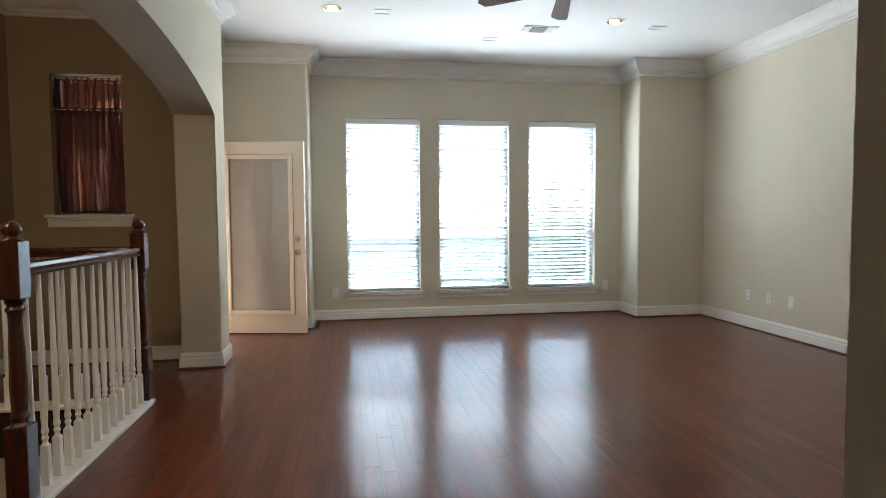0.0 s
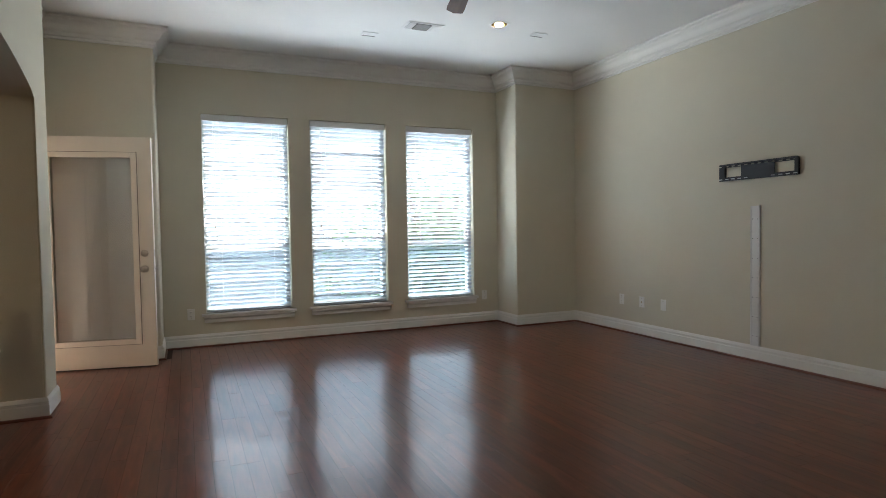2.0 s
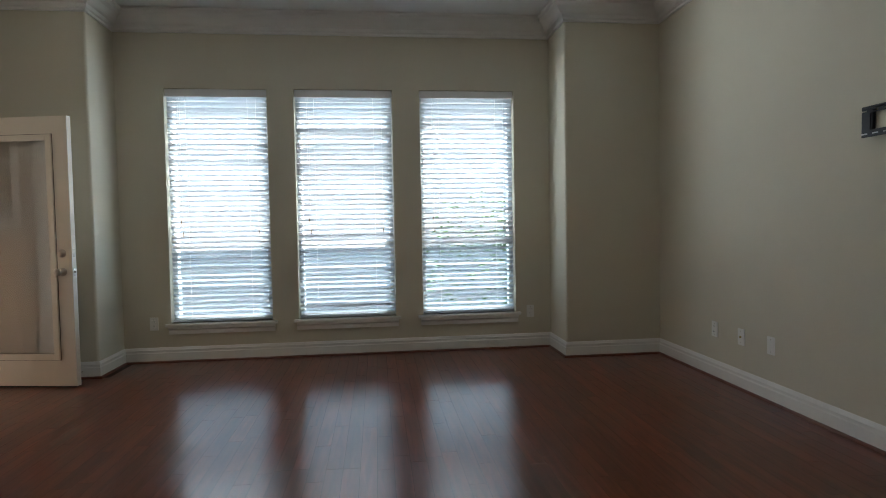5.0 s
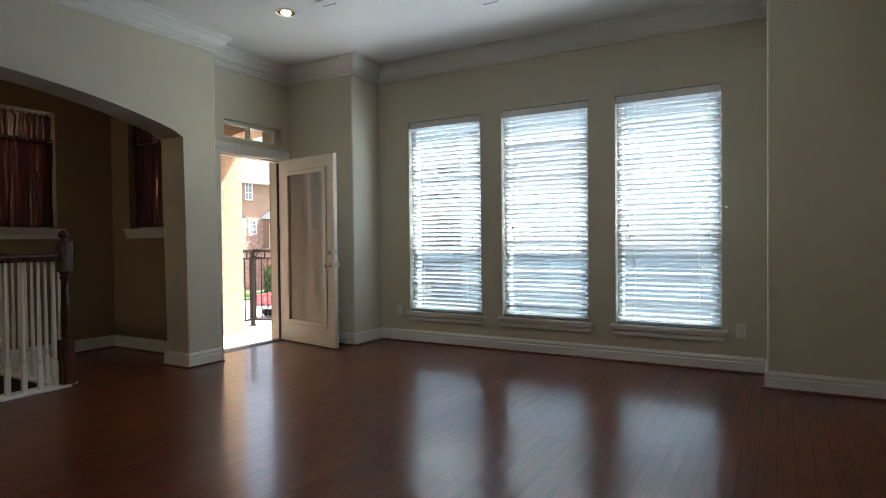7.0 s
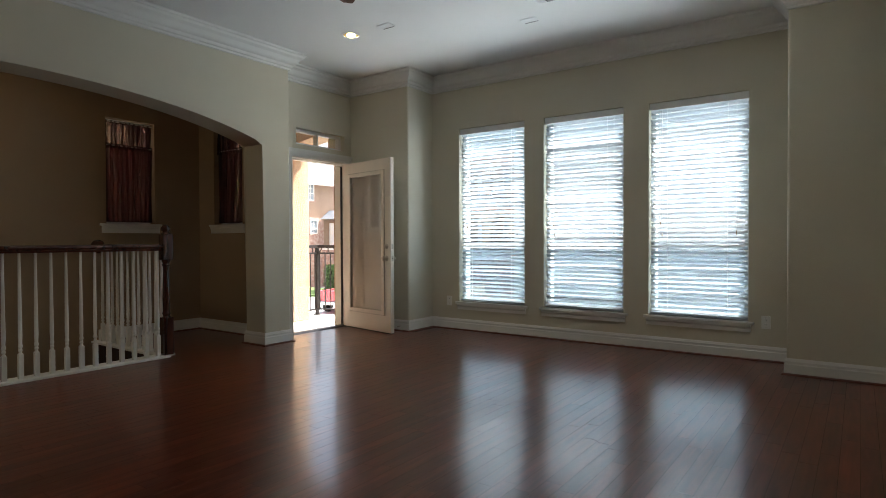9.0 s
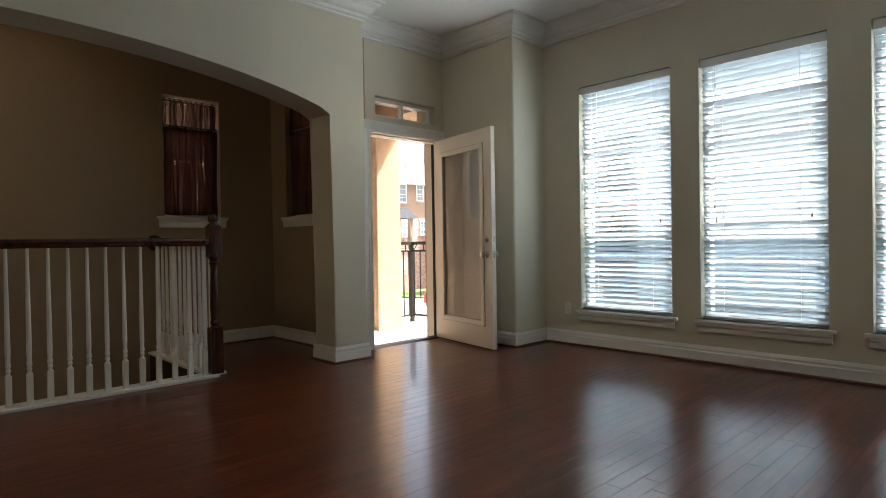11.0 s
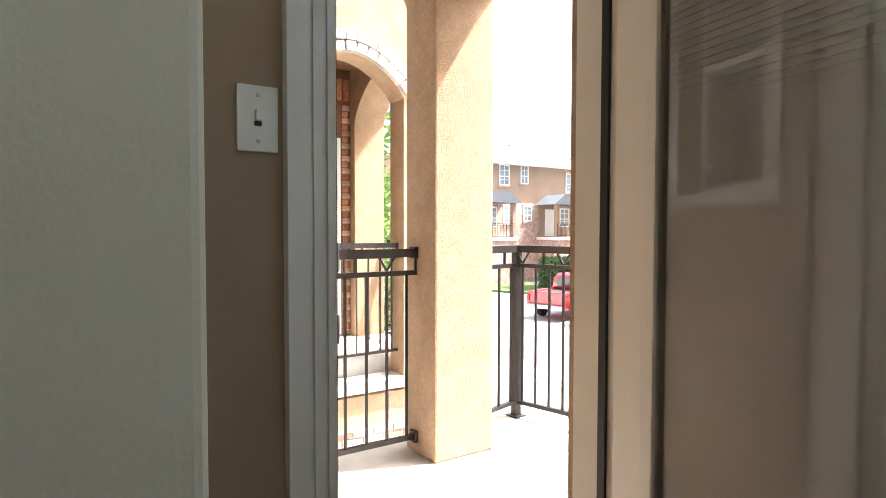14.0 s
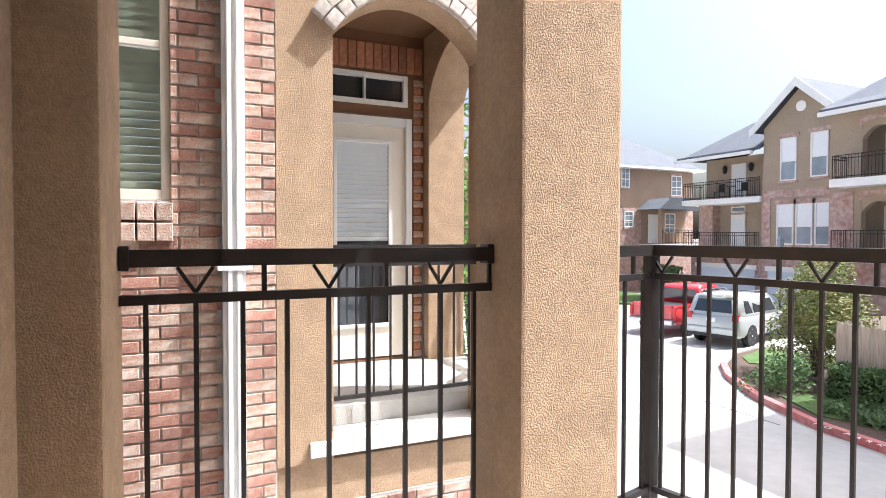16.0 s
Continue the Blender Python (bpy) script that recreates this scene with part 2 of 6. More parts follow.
GARAGE = material("garage_door", (0.66, 0.72, 0.76), 0.6, vary=0.04, scale=3)
FARGLASS = material("far_window_glass", (0.30, 0.36, 0.40), 0.08, vary=0.4, scale=1.3, spec=0.8)
RED = material("red_car_paint", (0.52, 0.03, 0.035), 0.25, vary=0.06, scale=3, coat=0.8)
SILVER = material("silver_car_paint", (0.46, 0.48, 0.47), 0.28, 0.25, vary=0.04, scale=3, coat=0.8)
TYRE = material("tyre_rubber", (0.018, 0.018, 0.018), 0.85, vary=0.2, scale=20)
ALLOY = material("alloy_rim", (0.55, 0.55, 0.56), 0.3, 0.9)
BLACKPL = material("black_plastic", (0.02, 0.02, 0.022), 0.55, vary=0.2, scale=10)
LAMPRED = material("tail_lamp", (0.45, 0.02, 0.02), 0.2)
FANWOOD = wood("fan_blade_wood", (0.085, 0.036, 0.022), (0.14, 0.062, 0.036), 0.6, "x", spec=0.15)
BRASSREF = material("lamp_reflector", (0.62, 0.46, 0.18), 0.22, 0.9)
BULB = material("warm_bulb", (1.0, 0.80, 0.52), 0.5, glow=7.0)
MOUNTGREY = material("grey_louvre", (0.30, 0.29, 0.28), 0.6, vary=0.1, scale=20)
MOUNT = material("black_steel", (0.022, 0.022, 0.024), 0.5, 0.4, vary=0.2, scale=20)
RACEWAY = material("raceway_plastic", (0.72, 0.71, 0.69), 0.45, vary=0.05, scale=12)


# ---- building blocks ----


def thing(name, loc, label, category, group="", kind=""):
    ob = new(name)
    ob.location = loc
    ob.empty_display_size = 0.1
    return tagged(ob, label, category, group, kind)


def finish(bm, mat, name, smooth=False):
    bmesh.ops.recalc_face_normals(bm, faces=bm.faces[:])
    me = bpy.data.meshes.new(name)
    bm.to_mesh(me)
    bm.free()
    if smooth:
        for p in me.polygons:
            p.use_smooth = True
    me.materials.append(mat)
    return me


def part(name, bm, mat, parent=None, label="", smooth=False):
    ob = new(name, finish(bm, mat, name, smooth))
    ob.parent = parent
    if label:
        ob["label"] = label
    return ob


def bx(bm, x0, y0, z0, x1, y1, z1, bevel=0.0):
    vs = [bm.verts.new((x, y, z)) for x in (min(x0, x1), max(x0, x1)) for y in (min(y0, y1), max(y0, y1)) for z in (min(z0, z1), max(z0, z1))]
    fs = [bm.faces.new([vs[k] for k in q]) for q in ((0, 1, 3, 2), (4, 6, 7, 5), (0, 4, 5, 1), (2, 3, 7, 6), (0, 2, 6, 4), (1, 5, 7, 3))]
    if bevel:
        es = list({ed for f in fs for ed in f.edges})
        bmesh.ops.bevel(bm, geom=es, offset=bevel, segments=2, affect="EDGES", profile=0.6)
    return bm


def box(name, parent, mat, x0, y0, z0, x1, y1, z1, bevel=0.0, label=""):
    return part(name, bx(bmesh.new(), x0, y0, z0, x1, y1, z1, bevel), mat, parent, label)


def setting(name, bm, mat, label, category, smooth=False):
    return tagged(part(name, bm, mat, None, "", smooth), label, category, "", "structure")


def prism(bm, outline, axis, lo, hi):
    """A closed outline (pairs) pushed along one axis from lo to hi."""
    def at(p, s):
        return {"x": (s, p[0], p[1]), "y": (p[0], s, p[1]), "z": (p[0], p[1], s)}[axis]
    lower, upper = [bm.verts.new(at(p, lo)) for p in outline], [bm.verts.new(at(p, hi)) for p in outline]
    bm.faces.new(lower), bm.faces.new(upper[::-1])
    for k in range(len(outline)):
        j = (k + 1) % len(outline)
        bm.faces.new((lower[k], lower[j], upper[j], upper[k]))
    return bm


def turned(bm, profile, x=0.0, y=0.0, segments=14):
    """A lathe-turned piece: (radius, z) pairs from the foot up."""
    rings = []
    for r, z in profile:
        rings.append([bm.verts.new((x + r * math.cos(2 * math.pi * k / segments), y + r * math.sin(2 * math.pi * k / segments), z)) for k in range(segments)])
    for lo, hi in zip(rings, rings[1:]):
        for k in range(segments):
            j = (k + 1) % segments
            bm.faces.new((lo[k], lo[j], hi[j], hi[k]))
    bm.faces.new(rings[0][::-1]), bm.faces.new(rings[-1])
    return bm


def moulded(bm, profile, line, closed=False):
    """A moulding: profile of (out, z) swept along a plan line; out is to the left of the walking direction. Mitred."""
    n = len(line)
    rows = []
    for k, p in enumerate(line):
        p = Vector(p)
        before = (p - Vector(line[k - 1])).normalized() if k or closed else None
        after = (Vector(line[(k + 1) % n]) - p).normalized() if k < n - 1 or closed else None
        n1 = Vector((-before.y, before.x)) if before else None
        n2 = Vector((-after.y, after.x)) if after else None
        if n1 and n2:
            off = (n1 + n2) / max(0.2, 1 + n1.dot(n2))
        else:
            off = n1 or n2
        rows.append([bm.verts.new((p.x + off.x * o, p.y + off.y * o, z)) for o, z in profile])
    m = len(profile)
    for k in range(n if closed else n - 1):
        a_, b_ = rows[k], rows[(k + 1) % n]
        for i in range(m):
            j = (i + 1) % m
            bm.faces.new((a_[i], b_[i], b_[j], a_[j]))
    if not closed:
        bm.faces.new(rows[0]), bm.faces.new(rows[-1][::-1])
    return bm


def tube(bm, points, radius, segments=8):
    rings = []
    for k, p in enumerate(points):
        p = Vector(p)
        d = (Vector(points[min(k + 1, len(points) - 1)]) - Vector(points[max(k - 1, 0)])).normalized()
        u = d.orthogonal().normalized()
        v = d.cross(u)
        rings.append([bm.verts.new(p + radius * (u * math.cos(2 * math.pi * i / segments) + v * math.sin(2 * math.pi * i / segments))) for i in range(segments)])
    for lo, hi in zip(rings, rings[1:]):
        best = min(range(segments), key=lambda s: (lo[0].co - hi[s].co).length)
        for i in range(segments):
            bm.faces.new((lo[i], lo[(i + 1) % segments], hi[(i + 1 + best) % segments], hi[(i + best) % segments]))
    bm.faces.new(rings[0][::-1]), bm.faces.new(rings[-1])
    return bm


def wall_with_holes(bm, axis, lo, hi, a0, a1, z0, z1, holes):
    """A wall between lo and hi on its own axis, from a0 to a1 along the other, with rectangular openings (a0, a1, z0, z1)."""
    cuts = sorted({a0, a1, *[h[0] for h in holes], *[h[1] for h in holes]})
    for left, right in zip(cuts, cuts[1:]):
        mid = (left + right) / 2
        spans = sorted((h[2], h[3]) for h in holes if h[0] <= mid <= h[1])
        z = z0
        for s0, s1 in [*spans, (z1, z1)]:
            if s0 > z + 1e-6:
                if axis == "y":
                    bx(bm, left, lo, z, right, hi, s0)
                else:
                    bx(bm, lo, left, z, hi, right, s0)
            z = s1
    bmesh.ops.remove_doubles(bm, verts=bm.verts[:], dist=1e-5)
    return bm


# ---- plan of the room ----
H = 3.09                       # ceiling
YW, YB = 7.39, 6.91            # window wall, chimney-like piers beside it
XR = 4.89                      # long blank wall
XD = -0.80                     # door wall
XA = -0.49                    # arch wall, room face
XA2 = -0.81                    # arch wall, stair side
RX0, RX1 = 0.14, 4.03          # window recess
YC0, YC1 = 5.335, 5.668         # pier between arch and door
YN = 5.66                      # end wall of the stair hall
XN = -2.18                     # far wall of the stair hall
YS = 0.55                      # near wall of the room
DY0, DY1, DZ = 5.965, 6.855, 2.05
WZ0, WZ1 = 0.345, 2.43
WINDOWS = [(0.547, 1.432), (1.667, 2.553), (2.803, 3.69)]
BZ = -0.12                     # balcony floor
XE = -1.08                     # outside face of the door wall

# ---- floors and ceiling ----
# stairwell opening: x from XN to -0.86, y from 1.2 to 4.36
SW_X1, SW_Y1 = -0.855, 4.40
bm = bmesh.new()
bx(bm, SW_X1, -4.0, -0.30, XR + 0.3, YB, -0.0004)
bx(bm, RX0, YB, -0.30, RX1, YW, -0.0004)
bx(bm, XN, SW_Y1, -0.30, SW_X1, YN, -0.0004)
bx(bm, XN - 0.2, -4.0, -0.30, SW_X1, 0.4, -0.0004)
floor = setting("floor", bm, GAP, "polished reddish-brown cherry strip floor with dark joints", "floor")
bm = bmesh.new()
bx(bm, XN - 0.25, -4.2, H, XR + 0.3, YW + 0.25, H + 0.2)
setting("ceiling", bm, CEIL, "flat white painted ceiling", "ceiling")

# ---- walls ----
bm = bmesh.new()
wall_with_holes(bm, "y", YW, YW + 0.20, RX0, RX1, -0.1, H, [(a_, b_, WZ0, WZ1) for a_, b_ in WINDOWS])
setting("wall_north", bm, WALL, "cream painted window wall with three tall openings", "wall")
for nm, x0, x1 in (("wall_pier_west", XE, RX0), ("wall_pier_east", RX1, XR + 0.2)):
    bm = bx(bmesh.new(), x0, YB, -0.1, x1, YW + 0.2, H)
    es = [ed for ed in bm.edges if abs(ed.verts[0].co.z - ed.verts[1].co.z) > 1 and abs(ed.verts[0].co.y - YB) < 1e-4 and abs(ed.verts[0].co.x - (x1 if x0 < 0 else x0)) < 1e-4]
    bmesh.ops.bevel(bm, geom=es, offset=0.022, segments=5, affect="EDGES", profile=0.5)
    setting(nm, bm, WALL, "cream painted wall pier with rounded corner bead", "wall")
setting("wall_east", bx(bmesh.new(), XR, -4.2, -0.1, XR + 0.2, YB, H), WALL, "long blank cream painted wall", "wall")
bm = bmesh.new()
bx(bm, 0.835, YS - 0.16, -0.1, XR, YS, H)
setting("wall_south", bm, WALL, "cream painted wall beside the entry opening", "wall")
setting("wall_entry_back", bx(bmesh.new(), XN - 0.2, -4.2, -3.0, XR, -4.0, H), WALL, "plain cream wall behind the entry", "wall")
bm = bmesh.new()
wall_with_holes(bm, "x", XE, XD, YN + 0.24, YB, -0.1, H, [(DY0 - 0.03, DY1 + 0.03, -0.1, DZ + 0.03), (6.02, 6.80, 2.21, 2.40)])
setting("wall_door", bm, WALL, "cream painted wall around the balcony door and transom", "wall")


def arch_height(y):
    """Underside of the hall arch above a place along it."""
    half, mid = (YC0 - 1.05) / 2, (YC0 + 1.05) / 2
    q = min(1.0, abs(y - mid) / half)
    return 2.085 + 0.295 * (math.sqrt(max(0.0, 1.62 - q * q)) - math.sqrt(0.62)) / (math.sqrt(1.62) - math.sqrt(0.62))


bm = bmesh.new()
outline = [(YC1, -0.1), (YC1, H), (-4.0, H), (-4.0, -0.1), (1.05, -0.1)]
outline += [(1.05 + (YC0 - 1.05) * k / 40, arch_height(1.05 + (YC0 - 1.05) * k / 40)) for k in range(41)] + [(YC0, -0.1)]
prism(bm, outline, "x", XA2, XA)
es = [ed for ed in bm.edges if abs(ed.verts[0].co.x - ed.verts[1].co.x) < 1e-5 and (
      (1.0 < ed.verts[0].co.y < YC0 + 0.01 and 1.0 < ed.verts[1].co.y < YC0 + 0.01 and min(ed.verts[0].co.z, ed.verts[1].co.z) < 2.6) or
      (abs(ed.verts[0].co.y - YC1) < 1e-4 and abs(ed.verts[1].co.y - YC1) < 1e-4))]
bmesh.ops.bevel(bm, geom=es, offset=0.02, segments=3, affect="EDGES", profile=0.5)
setting("wall_arch", bm, WALL, "cream painted wall with a wide segmental arch to the stair", "wall")
CW = (4.555, 5.095, 1.285, 2.445)
C2 = (-1.87, -1.31, 1.285, 2.46)
# Both hall walls carry the dimness of the hall in their colour.
bm = bmesh.new()
wall_with_holes(bm, "x", XN - 0.2, XN, -4.0, YN + 0.24, -3.0, H, [CW])
setting("wall_stair_west", bm, HALLDIM, "stair hall wall with a small window, cream darkened for the dim hall", "wall")
bm = bmesh.new()
wall_with_holes(bm, "y", YN, YN + 0.24, XN, XD, -0.1, H, [C2])
setting("wall_stair_north", bm, HALLDIM, "end wall of the stair hall, cream darkened for the dim hall", "wall")
bm = bx(bmesh.new(), XN, SW_Y1, -3.0, SW_X1, SW_Y1 + 0.1, -0.30)
bx(bm, SW_X1, 0.3, -3.0, SW_X1 + 0.1, SW_Y1, -0.30)
bx(bm, XN, 0.3, -3.0, SW_X1, 0.4, -0.3)
setting("stairwell_lining", bm, WALL, "cream painted walls lining the stairwell", "wall")
setting("stairwell_floor", bx(bmesh.new(), XN, -4.0, -3.1, SW_X1 + 0.1, SW_Y1 + 0.1, -3.0), CONCRETE, "floor at the foot of the stairwell", "floor")

# ---- crown, baseboards, shoe ----
CROWN = [(0.0, H), (0.135, H), (0.135, H - 0.02), (0.118, H - 0.028), (0.112, H - 0.048), (0.085, H - 0.068), (0.062, H - 0.10), (0.05, H - 0.112), (0.03, H - 0.122), (0.026, H - 0.148), (0.012, H - 0.156), (0.012, H - 0.175), (0.0, H - 0.18)]
ROOM_LINE = [(XR, YS), (XR, YB), (RX1, YB), (RX1, YW), (RX0, YW), (RX0, YB), (XD, YB), (XD, YC1), (XA, YC1), (XA, -3.9)]
setting("crown_moulding", moulded(bmesh.new(), CROWN, ROOM_LINE), TRIM, "stepped white crown moulding under the ceiling", "moulding")
setting("crown_moulding_south", moulded(bmesh.new(), CROWN, [(0.85, YS), (XR - 0.14, YS)]), TRIM, "stepped white crown moulding under the ceiling", "moulding")
setting("crown_moulding_hall", moulded(bmesh.new(), CROWN, [(XA2, -3.9), (XA2, YN), (XN, YN), (XN, -3.9)]), TRIM, "stepped white crown moulding in the stair hall", "moulding")
BASE = [(0.0, 0.0), (0.016, 0.0), (0.016, 0.085), (0.012, 0.092), (0.012, 0.105), (0.014, 0.110), (0.008, 0.125), (0.004, 0.135), (0.0, 0.135)]
SHOE = [(0.0165, -0.002), (0.034, -0.002), (0.033, 0.008), (0.028, 0.014), (0.0165, 0.017)]
BASES = [[(XR, YS), (XR, YB), (RX1, YB), (RX1, YW), (RX0, YW), (RX0, YB), (XD + 0.05, YB)],
         [(XD, DY0 - 0.115), (XD, YC1), (XA, YC1), (XA, YC0), (XA2, YC0), (XA2, YN), (XN, YN), (XN, SW_Y1 + 0.06)], [(0.85, YS), (XR - 0.04, YS)]]
for line in BASES:
    setting("baseboard", moulded(bmesh.new(), BASE, line), TRIM, "white painted stepped baseboard", "baseboard")
    setting("shoe_mould", moulded(bmesh.new(), SHOE, line), SHOEW, "reddish-brown wooden shoe mould", "trim")


# ---- windows with blinds ----
def window(index, x0, x1):
    w = thing("window_%d" % index, ((x0 + x1) / 2, YW + 0.12, WZ0), "tall white single-hung window behind a blind", "window", "front windows", "structure")
    half, h = (x1 - x0) / 2, WZ1 - WZ0
    f = bmesh.new()
    for q in ((-half, -half + 0.045, 0, h), (half - 0.045, half, 0, h), (-half + 0.045, half - 0.045, 0, 0.05), (-half + 0.045, half - 0.045, h - 0.05, h)):
        bx(f, q[0], -0.035, q[2], q[1], 0.05, q[3])
    part("window_frame", f, VINYL, w)
    box("meeting_rail", w, VINYL, -half + 0.045, -0.02, 0.66, half - 0.045, 0.03, 0.71)
    for z0, z1, y in ((0.05, 0.66, 0.0), (0.71, h - 0.05, 0.02)):
        g = box("pane", w, WINGLASS, -half + 0.045, y - 0.003, z0, half - 0.045, y + 0.003, z1)
        g.visible_shadow = False
    box("insect_screen", w, SCREEN, -half + 0.045, 0.042, 0.05, half - 0.045, 0.044, 0.66, 0, "grey insect screen over the lower sash")
    s = box("window_sill", w, TRIM, -half - 0.045, -0.155, -0.028, half + 0.045, -0.035, 0.0, 0.006)
    a_ = bmesh.new()
    prism(a_, [(-0.135, -0.095), (-0.1205, -0.095), (-0.1205, -0.029), (-0.148, -0.029), (-0.148, -0.045), (-0.135, -0.06)], "x", -half - 0.02, half + 0.02)
    part("apron", a_, TRIM, w)
    return w


def slat_mesh(half):
    b = bmesh.new()
    n = 4
    tilt = radians(SLAT_TILT)
    for k in range(n):
        pts = []
        for q in (k / n, (k + 1) / n):
            u = (q - 0.5) * 0.051
            w = 0.0035 * (1 - (2 * q - 1) ** 2)
            pts.append((u * math.cos(tilt) - w * math.sin(tilt), u * math.sin(tilt) + w * math.cos(tilt)))
        (y0, z0), (y1, z1) = pts
        vs = [b.verts.new(c) for c in ((-half, y0, z0), (half, y0, z0), (half, y1, z1), (-half, y1, z1))]
        b.faces.new(vs)
    ext = bmesh.ops.solidify(b, geom=b.faces[:], thickness=0.0025)
    return finish(b, BLIND, "slat")


def blind(x0, x1, cord_z):
    half = (x1 - x0) / 2 - 0.012
    b = thing("window_blind", ((x0 + x1) / 2, YW + 0.045, WZ0), "lowered white horizontal slat blind, half tilted, glowing with daylight", "blind", "front window blinds")
    box("headrail", b, VINYL, -half - 0.006, -0.03, 2.015, half + 0.006, 0.028, 2.082, 0.004)
    box("bottom_rail", b, BLIND, -half, -0.026, 0.012, half, 0.026, 0.03, 0.004)
    me = slat_mesh(half)
    n = 43
    for k in range(n):
        s = new("slat", me)
        s.parent = b
        s.location = (0, 0, 0.06 + k * (2.0 - 0.06) / (n - 1))
        s.rotation_euler = (radians(random.uniform(-0.2, 0.2)), radians(random.uniform(-0.08, 0.08)), 0)
    for cx in (-half * 0.62, half * 0.62):
        part("ladder_cord", tube(bmesh.new(), [(cx, -0.027, 0.03), (cx, -0.027, 2.02)], 0.0014, 5), VINYL, b)
    for cx, z in ((-half + 0.10, cord_z), (-half + 0.115, cord_z - 0.11), (half - 0.09, cord_z - 0.10)):
        part("pull_cord", tube(bmesh.new(), [(cx, -0.034, z), (cx, -0.034, 2.02)], 0.0012, 5), VINYL, b)
        part("tassel", turned(bmesh.new(), [(0.002, z + 0.004), (0.005, z - 0.01), (0.0065, z - 0.03), (0.004, z - 0.034)], cx, -0.034, 8), GOLD, b, "small brass-coloured cord tassel")
    return b


GOLD = material("aged_brass", (0.30, 0.22, 0.12), 0.4, 0.7)
for k, (x0, x1) in enumerate(WINDOWS):
    window(k + 1, x0, x1)
    blind(x0, x1, 0.92)
    lamp("window_daylight", "AREA", WINDOW_WATTS, look(((x0 + x1) / 2, YW + 0.19, (WZ0 + WZ1) / 2), ((x0 + x1) / 2, 0, (WZ0 + WZ1) / 2)), size=0.86, size_y=2.0, color=(0.82, 0.91, 1.0))

# ---- balcony door, frame and transom ----
CAS = [(0.0, 0.0), (0.012, 0.0), (0.017, 0.012), (0.010, 0.018), (0.018, 0.026), (0.018, 0.040), (0.012, 0.046), (0.020, 0.054), (0.020, 0.070), (0.026, 0.078), (0.026, 0.092), (0.0, 0.092)]
dw = thing("door_1", (XD, DY0, 0), "white painted frame of the balcony door with fluted casing", "door frame", "", "structure")
L = DY1 - DY0


def casing(bm, a0, a1, z0, z1, vertical, inward):
    """One length of casing on the door wall; profile thickness runs away from the opening."""
    for (t0, w0), (t1, w1) in zip(CAS[1:-1], CAS[2:-1]):
        th = t1
        if w1 <= w0:
            continue
        if vertical:
            lo, hi = (a0 + w0, a0 + w1) if inward > 0 else (a0 - w1, a0 - w0)
            bx(bm, 0.0005, lo, z0, th, hi, z1)
        else:
            bx(bm, 0.0005, a0, z0 + w0, th, a1, z0 + w1)
    return bm


part("casing", casing(bmesh.new(), -0.012, 0, 0, DZ + 0.012, True, -1), TRIM, dw)
part("casing", casing(bmesh.new(), L + 0.012, 0, 0, DZ + 0.012, True, 1), TRIM, dw)
part("head_casing", casing(bmesh.new(), -0.115, YB - DY0 - 0.002, DZ + 0.012, 0, False, 1), TRIM, dw)
for y0, y1 in ((-0.029, 0.0), (L, L + 0.029)):
    b = bx(bmesh.new(), -0.22, y0, -0.02, -0.001, y1, DZ)
    if y0 < 0:
        bx(b, -0.125, y1, 0, -0.055, y1 + 0.012, DZ - 0.012)
    else:
        bx(b, -0.222, y0 - 0.012, 0, -0.125, y0, DZ - 0.012)
    part("jamb", b, DOORP, dw)
    if y0 > 0:
        box("weatherstrip", dw, SLOT, -0.124, L - 0.013, 0.01, -0.098, L - 0.001, DZ - 0.02)
    else:
        box("weatherstrip", dw, SLOT, -0.054, 0.001, 0.01, -0.044, 0.020, DZ - 0.02)
        for z in (0.930, 1.070):
            box("strike_plate", dw, NICKEL, -0.040, 0.0005, z - 0.028, 0.002, 0.005, z + 0.028, 0.0015, "bright metal strike plate")
b = bx(bmesh.new(), -0.22, -0.029, DZ, -0.001, L + 0.029, DZ + 0.029)
bx(b, -0.125, 0.012, DZ - 0.012, -0.055, L - 0.012, DZ)
part("head_jamb", b, DOORP, dw)
part("threshold", prism(bmesh.new(), [(-0.17, -0.03), (0.015, -0.03), (0.015, -0.002), (-0.02, 0.014), (-0.11, 0.014), (-0.17, -0.01)], "y", 0.0, L), IRON, dw, "dark bronze metal threshold")
for y0, y1 in ((-0.0295, -0.026), (L + 0.026, L + 0.0295)):
    box("stucco_return", dw, STUCCO, XE - XD + 0.001, y0, -0.1, -0.2205, y1, DZ + 0.028, 0, "ochre stucco edge outside the jamb")
tr = thing("window_4", (XD - 0.10, 6.02, 2.21), "two-pane white transom window over the balcony door", "transom window", "", "structure")
f = bmesh.new()
for q in ((0, 0.035, 0, 0.19), (0.745, 0.78, 0, 0.19), (0.035, 0.745, 0, 0.03), (0.035, 0.745, 0.16, 0.19), (0.378, 0.402, 0.03, 0.16)):
    bx(f, -0.03, q[0], q[2], 0.03, q[1], q[3])
part("window_frame", f, VINYL, tr)
for y0, y1 in ((0.035, 0.378), (0.402, 0.745)):
    g = box("pane", tr, GLASS, -0.003, y0, 0.03, 0.003, y1, 0.16)
    g.visible_shadow = False

